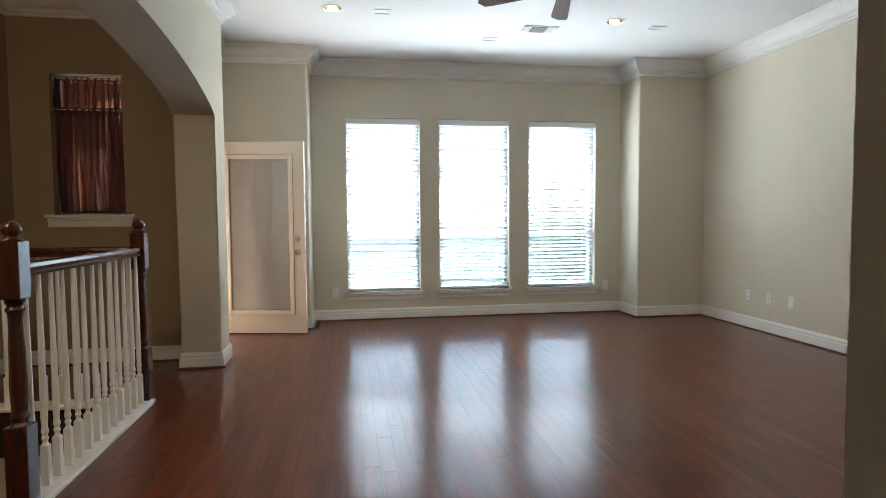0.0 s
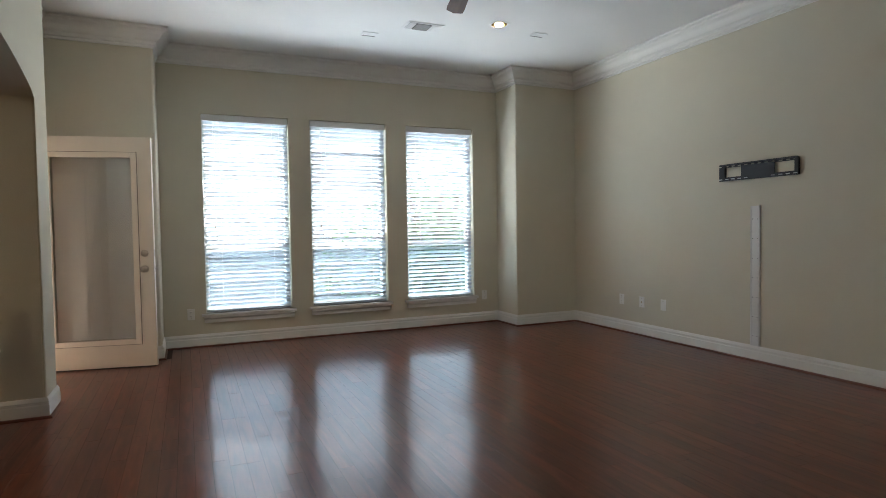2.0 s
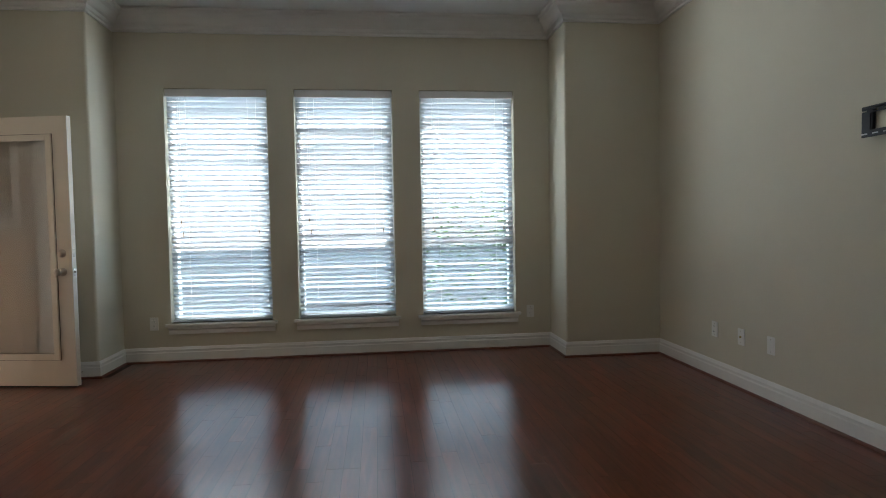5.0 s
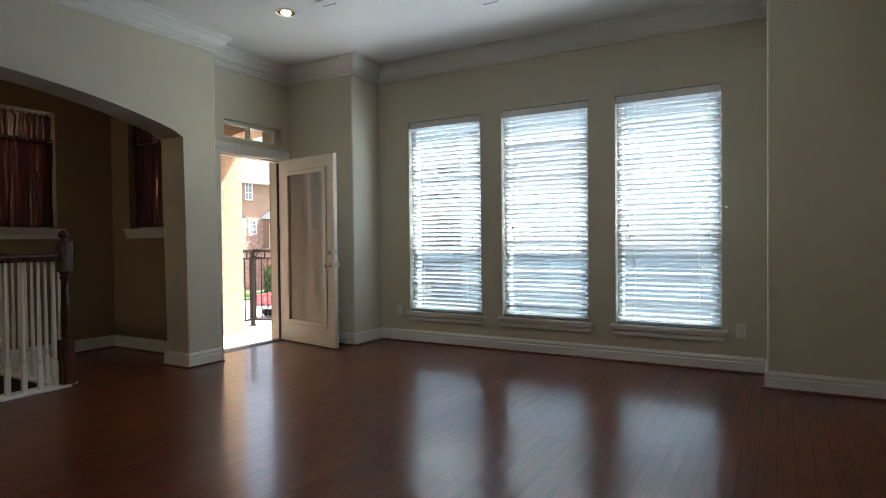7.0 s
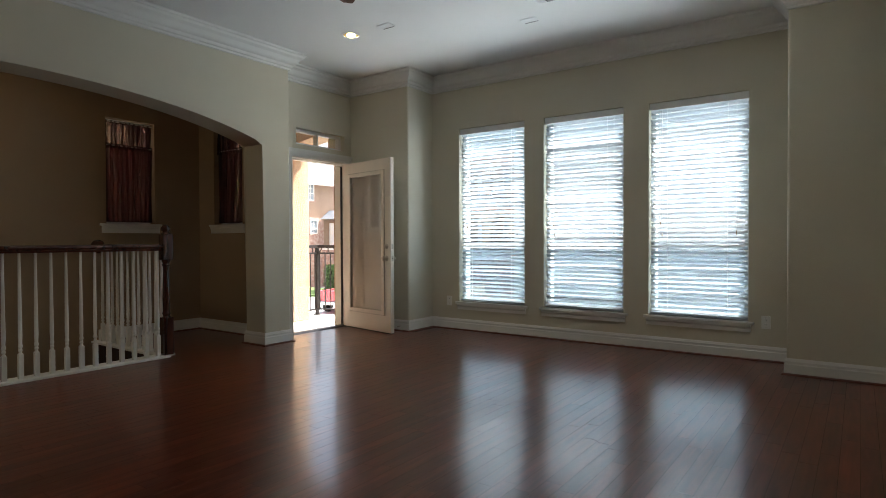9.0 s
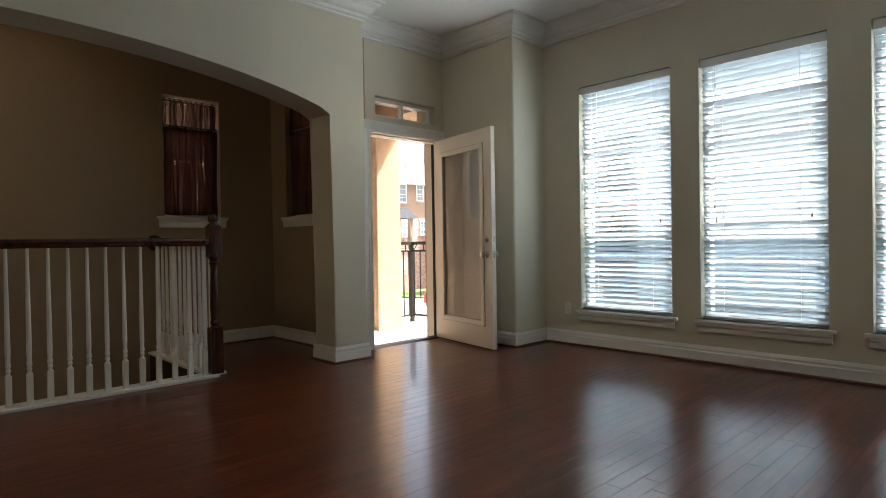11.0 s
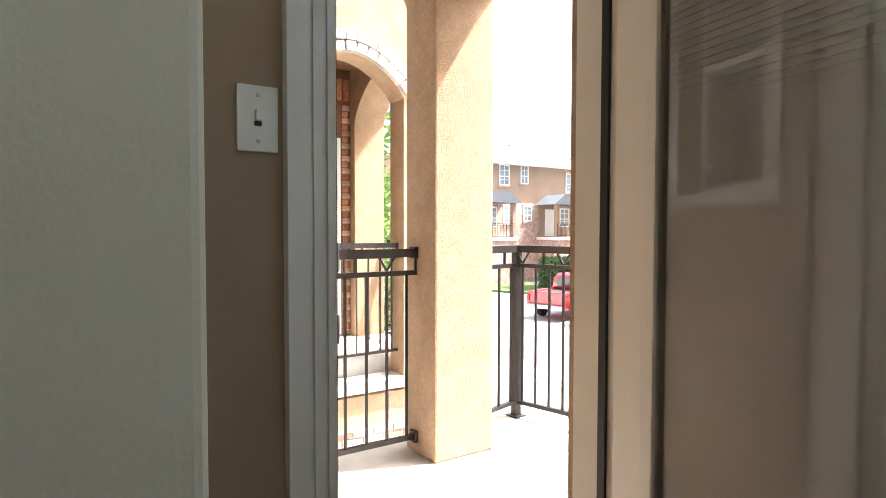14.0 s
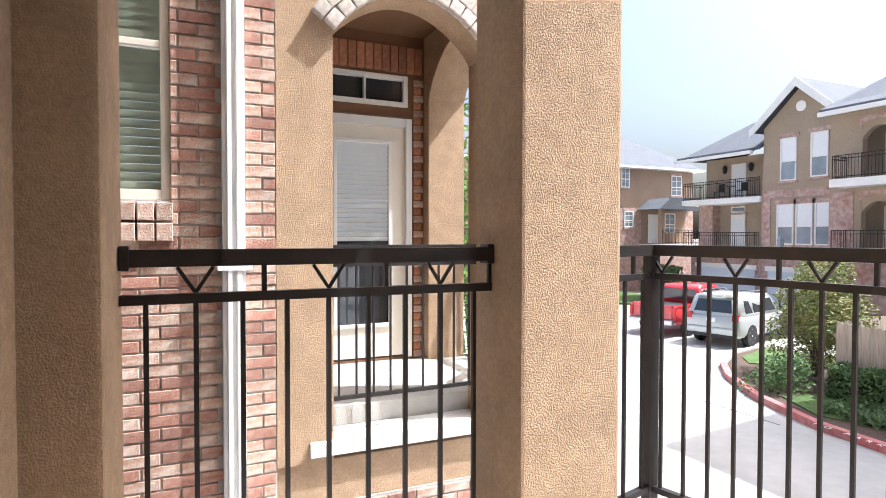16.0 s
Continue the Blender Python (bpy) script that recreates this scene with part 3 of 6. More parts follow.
# the open leaf
door = thing("balcony_door", (-0.832, DY1 - 0.002, 0.012), "cream painted full-glass balcony door standing open", "door")
door.rotation_euler = (0, 0, radians(DOOR_SWING))
DW, DH, DT = 0.965, 2.035, 0.044          # leaf runs along local +x, room side of the closed leaf is local -y
GX0, GX1, GZ0, GZ1 = 0.132, 0.833, 0.212, 1.888
lf = bmesh.new()
for x0, x1, z0, z1 in ((0, GX0, 0, DH), (GX1, DW, 0, DH), (GX0, GX1, 0, GZ0), (GX0, GX1, GZ1, DH)):
    bx(lf, x0, -DT, z0, x1, 0, z1)
bmesh.ops.remove_doubles(lf, verts=lf.verts[:], dist=1e-5)
part("leaf", lf, DOORP, door)
for ysgn, y0 in ((-1, -DT), (1, 0.0)):
    g = bmesh.new()
    w = 0.034
    for x0, x1, z0, z1 in ((GX0 - 0.012, GX0 + w, GZ0 - 0.012, GZ1 + 0.012), (GX1 - w, GX1 + 0.012, GZ0 - 0.012, GZ1 + 0.012), (GX0 + w, GX1 - w, GZ0 - 0.012, GZ0 + w), (GX0 + w, GX1 - w, GZ1 - w, GZ1 + 0.012)):
        bx(g, x0, y0, z0, x1, y0 + ysgn * 0.014, z1, 0.004)
    part("glazing_bead", g, DOORP, door, "raised cream glazing bead with dark dirty edges")
for ysgn, y0 in ((-1, -DT), (1, 0.0)):
    g = bmesh.new()
    u, v = 0.012, 0.016
    for x0, x1, z0, z1 in ((GX0 - v, GX0 - u, GZ0 - v, GZ1 + v), (GX1 + u, GX1 + v, GZ0 - v, GZ1 + v), (GX0 - u, GX1 + u, GZ0 - v, GZ0 - u), (GX0 - u, GX1 + u, GZ1 + u, GZ1 + v)):
        bx(g, x0, y0, z0, x1, y0 + ysgn * 0.002, z1)
    part("caulk_line", g, GRIME, door, "dirty brown caulk line round the glazing bead")
for y in (-0.034, -0.010):
    g = box("pane", door, GLASS, GX0 + 0.006, y - 0.002, GZ0 + 0.006, GX1 - 0.006, y + 0.002, GZ1 - 0.006)
    g.visible_shadow = False
sb = bmesh.new()
tl = radians(72)
for k in range(86):
    z = GZ0 + 0.05 + k * (GZ1 - GZ0 - 0.08) / 85
    c, s = 0.0105 * math.cos(tl), 0.0105 * math.sin(tl)
    vs = [sb.verts.new(q) for q in ((GX0 + 0.04, -0.022 - c, z - s), (GX1 - 0.04, -0.022 - c, z - s), (GX1 - 0.04, -0.022 + c, z + s), (GX0 + 0.04, -0.022 + c, z + s))]
    sb.faces.new(vs)
bmesh.ops.solidify(sb, geom=sb.faces[:], thickness=0.0006)
mini = part("mini_blind", sb, MINIBLIND, door, "fine beige slat blind sealed between the panes")
mini["kind"] = "stuff"


def knob(z, big):
    k = bmesh.new()
    for sgn, base in ((-1, -DT), (1, 0.0)):
        prof = [(0.032, 0), (0.032, 0.006), (0.024, 0.010)] + ([(0.012, 0.014), (0.012, 0.034), (0.022, 0.042), (0.029, 0.052), (0.028, 0.064), (0.016, 0.071)] if big else [(0.022, 0.022), (0.018, 0.025)])
        r = []
        for rad, d in prof:
            r.append([k.verts.new((0.890 + rad * math.cos(t_ * math.pi / 8), base + sgn * d, z + rad * math.sin(t_ * math.pi / 8))) for t_ in range(16)])
        for lo, hi in zip(r, r[1:]):
            for i in range(16):
                k.faces.new((lo[i], lo[(i + 1) % 16], hi[(i + 1) % 16], hi[i]))
        k.faces.new(r[-1])
    return k


part("door_knob", knob(0.868, True), NICKEL, door, "round satin nickel knob", True)
part("deadbolt", knob(1.008, False), NICKEL, door, "satin nickel deadbolt", True)
for z in (0.868, 1.008):
    box("latch_plate", door, NICKEL, DW, -0.034, z - 0.03, DW + 0.0015, -0.010, z + 0.03)
box("latch_bolt", door, NICKEL, DW + 0.001, -0.028, 0.860, DW + 0.014, -0.016, 0.876)
for z in (0.25, 1.02, 1.80):
    part("hinge", turned(bmesh.new(), [(0.007, z - 0.045), (0.007, z + 0.045)], -0.004, 0.006, 10), NICKEL, door)
box("door_sweep", door, SLOT, 0.01, -0.05, -0.008, DW - 0.01, 0.004, 0.0)

# ---- stair balustrade ----
def newel_parts(p, top):
    b = bx(bmesh.new(), -0.045, -0.045, 0, 0.045, 0.045, 0.35, 0.004)
    turned(b, [(0.040, 0.35), (0.028, 0.365), (0.037, 0.385), (0.030, 0.41), (0.034, 0.52), (0.030, 0.68), (0.026, 0.80), (0.030, 0.83), (0.038, 0.845), (0.028, 0.86), (0.037, 0.875), (0.040, 0.89)], 0, 0, 18)
    bx(b, -0.045, -0.045, 0.89, 0.045, 0.045, 1.13, 0.004)
    part("post", b, DARKPOST, p)
    f = turned(bmesh.new(), [(0.044, 1.13), (0.046, 1.14), (0.030, 1.147), (0.026, 1.157), (0.036, 1.165), (0.040, 1.18), (0.037, 1.197), (0.024, 1.212), (0.016, 1.218), (0.0, 1.222)], 0, 0, 18)
    part("finial", f, DARKPOST, p, "turned dark wooden finial", True)


NEWEL = (-0.812, 4.46)
NEWEL2 = (-0.815, 2.98)
for pos in (NEWEL, NEWEL2):
    nw = thing("newel_post", (pos[0], pos[1], 0.022), "dark stained turned wooden newel post with finial", "newel post", "stair newels")
    newel_parts(nw, 1.0)
RAIL = [(y_, z_ + 0.122) for y_, z_ in ((-0.03, 0.878), (-0.034, 0.892), (-0.026, 0.90), (-0.032, 0.915), (-0.026, 0.932), (0.0, 0.938), (0.026, 0.932), (0.032, 0.915), (0.026, 0.90), (0.034, 0.892), (0.03, 0.878))]


def balustrade(label, x0, y0, x1, y1, count):
    """Handrail, kerb board and turned balusters on a straight line."""
    d = Vector((x1 - x0, y1 - y0))
    ang = math.atan2(d.y, d.x)
    t = thing("balustrade", (x0, y0, 0), label, "balustrade", "stair balustrades")
    t.rotation_euler = (0, 0, ang)
    ln = d.length
    part("handrail", prism(bmesh.new(), RAIL, "x", 0.045, ln - 0.045), DARKWOOD, t, "dark stained moulded handrail")
    part("kerb_board", bx(bmesh.new(), -0.07, -0.075, 0.0, ln + 0.0, 0.085, 0.022, 0.005), TRIM, t, "white painted kerb board")
    b = bx(bmesh.new(), -0.017, -0.017, 0.0, 0.017, 0.017, 0.19, 0.002)
    turned(b, [(0.017, 0.19), (0.010, 0.205), (0.0155, 0.222), (0.011, 0.235), (0.0165, 0.252), (0.0125, 0.275), (0.0155, 0.33), (0.013, 0.60), (0.0095, 0.98)], 0, 0, 10)
    me = finish(b, BALUST, "baluster", False)
    for k in range(count):
        o = new("baluster", me)
        o.parent = t
        o.location = ((k + 0.75) * ln / (count + 0.5), 0, 0.021)
    return t


balustrade("white turned balusters under a dark wooden handrail along the stairwell", NEWEL2[0], NEWEL2[1], NEWEL[0], NEWEL[1], 13)
balustrade("white turned balusters under a dark wooden handrail across the stair end", XN + 0.02, NEWEL[1], NEWEL[0], NEWEL[1], 12)
ro = thing("rail_rosette", (XN, NEWEL[1], 1.035), "round dark wooden rosette where the handrail meets the wall", "rosette")
r = turned(bmesh.new(), [(0.072, 0.0), (0.072, 0.012), (0.060, 0.02), (0.03, 0.022)], 0, 0, 24)
bmesh.ops.rotate(r, verts=r.verts[:], matrix=Matrix.Rotation(radians(90), 3, "Y"))
part("disc", r, DARKPOST, ro)
# stairs going down
st = thing("staircase", (0, 0, -2.95), "straight wooden stair going down beside the wall", "stair", "", "structure")
for k in range(12):
    y = 0.45 + k * 0.26
    box("tread", st, SHOEW, XN + 0.02, y, 2.6 - (k + 1) * 0.19, SW_X1 - 0.02, y + 0.285, 2.63 - (k + 1) * 0.19)
    box("riser", st, TRIM, XN + 0.02, y, 2.43 - (k + 1) * 0.19, SW_X1 - 0.02, y + 0.02, 2.598 - (k + 1) * 0.19)


# ---- small curtained windows of the stair hall ----
def curtain(name, width, mat, seed, parent, z0, z1, amp=0.016, waves=9, rough_hem=0.0):
    rnd = random.Random(seed)
    b = bmesh.new()
    nx, nz = 96, 14
    ph = [rnd.uniform(0, 6.28) for _ in range(4)]
    grid = []
    for j in range(nz + 1):
        q = j / nz
        row = []
        for i in range(nx + 1):
            u = i / nx
            y = amp * (math.sin(u * waves * 6.28 + ph[0] + 0.8 * math.sin(q * 2 + ph[1])) + 0.5 * math.sin(u * waves * 14.1 + ph[2] + q)) * (0.7 + 0.5 * q)
            x = (u - 0.5) * width + 0.006 * math.sin(q * 5 + u * 20 + ph[3])
            z = z1 + (z0 - z1) * q + rough_hem * q * 0.5 * (math.sin(u * 17 + ph[1]) + math.sin(u * 41))
            row.append(b.verts.new((x, y, z)))
        grid.append(row)
    for j in range(nz):
        for i in range(nx):
            b.faces.new((grid[j][i], grid[j][i + 1], grid[j + 1][i + 1], grid[j + 1][i]))
    return part(name, b, mat, parent, "", True)


def small_window(index, m, width, height):
    """Local x along the wall, local -y towards the room."""
    w = thing("window_%d" % index, (0, 0, 0), "small white window with divided lights in a deep reveal", "window", "stair hall windows", "structure")
    w.matrix_world = m
    half = width / 2
    f = bmesh.new()
    for q in ((-half, -half + 0.04, 0, height), (half - 0.04, half, 0, height), (-half + 0.04, half - 0.04, 0, 0.04), (-half + 0.04, half - 0.04, height - 0.04, height), (-half + 0.04, half - 0.04, height * 0.5 - 0.018, height * 0.5 + 0.018)):
        bx(f, q[0], 0.10, q[2], q[1], 0.16, q[3])
    part("window_frame", f, VINYL, w)
    g = box("pane", w, GLASS, -half + 0.04, 0.128, 0.04, half - 0.04, 0.132, height - 0.04)
    g.visible_shadow = False
    part("window_sill", bx(bmesh.new(), -half - 0.07, -0.03, -0.025, half + 0.07, 0.098, 0.0, 0.006), TRIM, w)
    a_ = prism(bmesh.new(), [(-0.014, -0.105), (-0.0005, -0.105), (-0.0005, -0.026), (-0.024, -0.026), (-0.024, -0.04), (-0.014, -0.055)], "x", -half - 0.05, half + 0.05)
    part("apron", a_, TRIM, w)
    c = thing("cafe_curtain", (0, 0, 0), "sheer dark burgundy gathered cafe curtain on a rod", "curtain", "stair hall curtains")
    c.matrix_world = m @ pose(0, 0.055, 0.0)
    curtain("valance", width - 0.02, SHEERTOP, index * 7, c, height - 0.33, height - 0.02, 0.012, 10, 0.006)
    curtain("tier", width - 0.02, SHEER, index * 7 + 3, c, 0.02, height - 0.27, 0.015, 8)
    part("rod", tube(bmesh.new(), [(-half + 0.002, 0, height - 0.03), (half - 0.002, 0, height - 0.03)], 0.006), TRIM, c)
    part("rod", tube(bmesh.new(), [(-half + 0.002, 0, height - 0.29), (half - 0.002, 0, height - 0.29)], 0.006), TRIM, c)


def sheer_material(name, low, high, most):
    """Thin burgundy voile: dense in the folds, open between them."""
    m = cloth_material(name, (0.011, 0.004, 0.0045), (0.05, 0.012, 0.010), 0.35, 0.3)
    n, links = m.node_tree.nodes, m.node_tree.links
    for q in n:
        if q.type == "BSDF_TRANSPARENT":
            q.inputs["Color"].default_value = (0.42, 0.25, 0.22, 1)
    co, mp, tx, rg = n.new("ShaderNodeTexCoord"), n.new("ShaderNodeMapping"), n.new("ShaderNodeTexNoise"), n.new("ShaderNodeMapRange")
    mp.inputs["Scale"].default_value = (26, 26, 1.1)
    tx.inputs["Scale"].default_value, tx.inputs["Detail"].default_value = 1.0, 3
    rg.inputs["From Min"].default_value, rg.inputs["From Max"].default_value = low, high
    rg.inputs["To Min"].default_value, rg.inputs["To Max"].default_value = 0.01, most
    links.new(co.outputs["Object"], mp.inputs["Vector"])
    links.new(mp.outputs[0], tx.inputs["Vector"])
    links.new(tx.outputs["Fac"], rg.inputs["Value"])
    for mix in [q for q in n if q.type == "MIX_SHADER"]:
        if mix.inputs[1].links[0].from_node.type == "MIX_SHADER":
            links.new(rg.outputs["Result"], mix.inputs[0])
    return m


SHEER = sheer_material("burgundy_sheer", 0.56, 0.72, 0.30)
SHEERTOP = sheer_material("burgundy_valance", 0.44, 0.64, 0.65)
small_window(5, pose(XN, (CW[0] + CW[1]) / 2, CW[2], 0, 0, 90), CW[1] - CW[0], CW[3] - CW[2])
ext = thing("outside_window_trim", ((C2[0] + C2[1]) / 2, YN + 0.271, C2[2]), "white painted trim round the outside of the small window", "window trim", "", "structure")
for q in ((-0.36, -0.275, -0.06, 1.235), (0.275, 0.36, -0.06, 1.235), (-0.274, 0.274, 1.17, 1.235), (-0.274, 0.274, -0.06, 0.0)):
    box("casing", ext, TRIM, q[0], 0.0, q[2], q[1], 0.022, q[3], 0.003)
small_window(6, pose((C2[0] + C2[1]) / 2, YN, C2[2], 0, 0, 0), C2[1] - C2[0], C2[3] - C2[2])

# ---- balcony ----
CX0, CX1, CY0, CY1 = -2.61, -2.307, 7.162, 7.545       # stucco column
bm = bmesh.new()
slab = [(XE, YN + 0.24), (XE, YW + 0.3), (-0.9, YW + 0.3), (-0.9, 8.05), (-1.35, 8.25), (-1.95, 8.28), (-2.5, 8.18), (-2.82, 8.12), (-2.80, 7.45), (-2.75, YN + 0.24)]
prism(bm, slab, "z", BZ - 0.25, BZ)
setting("balcony_floor", bm, CONCRETE, "sunlit bare concrete balcony floor", "balcony floor")


def arch_wall(bm, axis, lo, hi, a0, a1, spring, rise, top, steps=24, power=0.75):
    """A band over an arched opening between a0 and a1."""
    out = [(a0, top), (a0, spring)]
    for k in range(1, steps):
        q = k / steps
        out.append((a0 + (a1 - a0) * q, spring + rise * math.sin(math.pi * q) ** power))
    out += [(a1, spring), (a1, top)]
    return prism(bm, out, axis, lo, hi)


col = bmesh.new()
bx(col, CX0, CY0, BZ, CX1, CY1, H + 0.3, 0.012)
balc = thing("balcony_walls", (0, 0, 0), "ochre stucco column and arches enclosing the balcony", "balcony wall", "", "structure")
part("column", col, STUCCO, balc)
part("side_arch", arch_wall(bmesh.new(), "x", CX0 + 0.02, CX1 - 0.02, 6.075, CY0, 2.33, 0.36, H + 0.3), STUCCO, balc)
part("front_arch", arch_wall(bmesh.new(), "y", CY0 + 0.01, CY1 - 0.01, CX1, -1.0, 2.38, 0.17, H + 0.3, 32, 0.5), STUCCO, balc)
part("pilaster", bx(bmesh.new(), -2.60, YN + 0.242, BZ, -2.15, 6.075, H + 0.3, 0.012), STUCCO, balc)
part("door_wall_render", wall_with_holes(bmesh.new(), "x", XE - 0.04, XE - 0.001, YN + 0.27, YW + 0.24, BZ, H + 0.3, [(DY0 - 0.05, 6.94, BZ, DZ + 0.09), (6.0, 6.82, 2.19, 2.42)]), STUCCO, balc)
part("stair_wall_render", wall_with_holes(bmesh.new(), "y", YN + 0.242, YN + 0.27, -2.15, XE - 0.04, BZ, H + 0.3, [C2]), STUCCO, balc)
part("balcony_ceiling", bx(bmesh.new(), -2.70, YN + 0.27, 2.98, XE - 0.04, CY0, 3.05), SOFFIT, balc, "dark brown balcony ceiling")



def balcony_rail(label, pts, z_top, z_bot, spacing=0.115, posts=(), vees=True, group="balcony railings"):
    """Iron railing along plan points: top and middle rails, pickets below, V braces between them."""
    t = thing("balcony_railing", (pts[0][0], pts[0][1], z_bot), label, "railing", group)
    o = Vector(pts[0])
    h = z_top - z_bot
    line = [Vector(p) - o for p in pts]

    def bar(name, z0, z1, w):
        prof = [(-w / 2, z0), (w / 2, z0), (w / 2, z1), (-w / 2, z1)]
        part(name, moulded(bmesh.new(), prof, line), IRON, t)
    bar("top_rail", h - 0.045, h, 0.05)
    bar("middle_rail", h - 0.144, h - 0.118, 0.028)
    bar("bottom_rail", 0.085, 0.11, 0.028)
    pk = finish(bx(bmesh.new(), -0.0065, -0.0065, 0.11, 0.0065, 0.0065, h - 0.144), IRON, "picket")
    sh = finish(bx(bmesh.new(), -0.0065, -0.0065, h - 0.118, 0.0065, 0.0065, h - 0.045), IRON, "short_picket")
    vb = bmesh.new()
    for s in (-1, 1):
        tube(vb, [(0, 0, h - 0.116), (s * 0.045, 0, h - 0.047)], 0.007, 4)
    vm = finish(vb, IRON, "v_brace")
    run = 0
    for a_, b_ in zip(line, line[1:]):
        seg = b_ - a_
        n = max(1, round(seg.length / spacing))
        ang = math.atan2(seg.y, seg.x)
        for k in range(n):
            p = a_ + seg * (k + 0.5) / n
            o1 = new("picket", pk)
            o1.parent, o1.location, o1.rotation_euler = t, (p.x, p.y, 0), (0, 0, ang)
            run += 1
            if run % 3 == 2 and vees:
                o2 = new("v_brace", vm)
                o2.parent, o2.location, o2.rotation_euler = t, (p.x, p.y, 0), (0, 0, ang)
            elif run % 3 == 0:
                o3 = new("short_picket", sh)
                q = p + seg.normalized() * spacing / 2
                o3.parent, o3.location, o3.rotation_euler = t, (q.x, q.y, 0), (0, 0, ang)
    for p in posts:
        q = Vector(p) - o
        b = bx(bmesh.new(), q.x - 0.024, q.y - 0.024, 0.004, q.x + 0.024, q.y + 0.024, h - 0.046)
        bx(b, q.x - 0.05, q.y - 0.05, 0.0, q.x + 0.05, q.y + 0.05, 0.008)
        part("post", b, IRON, t)
    return t


RZ = 1.015
side = balcony_rail("black iron balcony railing between stucco pilaster and column", [(-2.5, 6.077), (-2.5, 7.160)], RZ, BZ)
for y in (0.012, 1.071):
    for z in (RZ - BZ - 0.022, 0.098):
        box("wall_bracket", side, IRON, -0.03, y - 0.012, z - 0.032, 0.03, y + 0.012, z + 0.032, 0.004)
balcony_rail("bronze iron balcony railing bowed out over the drive", [(-2.56, 7.55), (-2.69, 8.05), (-2.30, 8.15), (-1.9, 8.20), (-1.45, 8.16), (-1.05, 8.02)], RZ, BZ, 0.115, [(-2.69, 8.05)])

# ---- the twin unit across the gap ----
NX = -4.45                    # its side wall, facing the balcony
NDX = -6.0                    # its balcony door wall
nb = thing("neighbour_house", (0, 0, 0), "twin townhouse with brick wall, stucco arch and balcony", "house")
b = bmesh.new()
wall_with_holes(b, "x", NX - 0.25, NX - 0.012, 2.0, 6.70, -2.75, 6.4, [(5.15, 6.12, 1.25, 3.0)])
bx(b, NX - 0.25, 6.70, -2.75, NX - 0.012, 8.70, -0.66)
bx(b, -9.5, 8.30, -2.75, NX - 0.25, 8.68, -0.66)
part("brick_backing", b, MORTAR, nb)
for q in ((6.70, -0.38, 7.05, 3.3, 0.0), (8.14, -0.38, 8.70, 3.3, 0.0)):
    part("side_pier", bx(bmesh.new(), NX - 0.26, q[0], q[1], NX, q[2], q[3]), STUCCO, nb)
part("slab_skirt", bx(bmesh.new(), NX - 0.26, 6.70, -0.66, NX - 0.02, 8.70, -0.381), STUCCO, nb)
part("side_arch", arch_wall(bmesh.new(), "x", NX - 0.26, NX - 0.001, 7.05, 8.14, 2.31, 0.33, 3.3), STUCCO, nb)
part("front_arch", arch_wall(bmesh.new(), "y", 8.31, 8.68, -5.87, NX - 0.27, 2.33, 0.42, 3.3), STUCCO, nb)
b = bx(bmesh.new(), -9.5, 8.31, -0.38, -5.87, 8.68, 3.3)
part("front_pier", b, STUCCO, nb)
part("balcony_slab", bx(bmesh.new(), NDX, 6.5, -0.38, NX - 0.262, 9.0, -0.12), CONCRETE, nb, "pale concrete balcony slab")
part("slab_edge", bx(bmesh.new(), NX - 0.255, 6.90, -0.345, NX + 0.025, 8.74, -0.25, 0.006), TRIM, nb, "white painted slab edge")
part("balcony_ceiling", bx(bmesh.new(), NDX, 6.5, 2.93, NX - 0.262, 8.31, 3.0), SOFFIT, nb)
part("upper_wall", bx(bmesh.new(), -9.5, 2.0, 3.3, NX - 0.02, 8.66, 6.4), STUCCO, nb)
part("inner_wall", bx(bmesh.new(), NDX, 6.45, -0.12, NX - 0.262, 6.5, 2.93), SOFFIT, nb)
b = bmesh.new()
wall_with_holes(b, "x", NDX - 0.2, NDX, 6.5, 8.31, -0.12, 2.95, [(7.23, 8.20, -0.1, 2.17), (7.30, 8.14, 2.26, 2.55)])
part("door_wall", b, SOFFIT, nb, "brown wall round the door")
# roof line above
part("eave", bx(bmesh.new(), -9.8, 1.6, 6.4, NX + 0.45, 9.1, 6.6), TRIM, nb)
dr = thing("neighbour_door", (NDX - 0.05, 7.25, -0.10), "closed cream full-glass door with a half-lowered white blind", "door")
b = bmesh.new()
for y0, y1, z0, z1 in ((0, 0.06, 0, 2.25), (0.87, 0.93, 0, 2.25), (0.06, 0.87, 2.17, 2.25)):
    bx(b, 0.0, y0, z0, 0.085, y1, z1, 0.006)
part("door_frame", b, TRIM, dr)
b = bmesh.new()
for y0, y1, z0, z1 in ((0.06, 0.20, 0.02, 2.17), (0.72, 0.87, 0.02, 2.17), (0.20, 0.72, 0.02, 0.32), (0.20, 0.72, 2.02, 2.17)):
    bx(b, 0.005, y0, z0, 0.045, y1, z1)
part("leaf", b, DOORP, dr)
b = bmesh.new()
for y0, y1, z0, z1 in ((0.18, 0.215, 0.30, 2.04), (0.705, 0.74, 0.30, 2.04), (0.215, 0.705, 0.30, 0.335), (0.215, 0.705, 2.005, 2.04)):
    bx(b, 0.044, y0, z0, 0.060, y1, z1, 0.004)
part("glazing_bead", b, TRIM, dr)
part("lower_glass", bx(bmesh.new(), 0.015, 0.2, 0.32, 0.022, 0.72, 1.1), DARKGLASS, dr, "dark reflecting door glass")
b = bmesh.new()
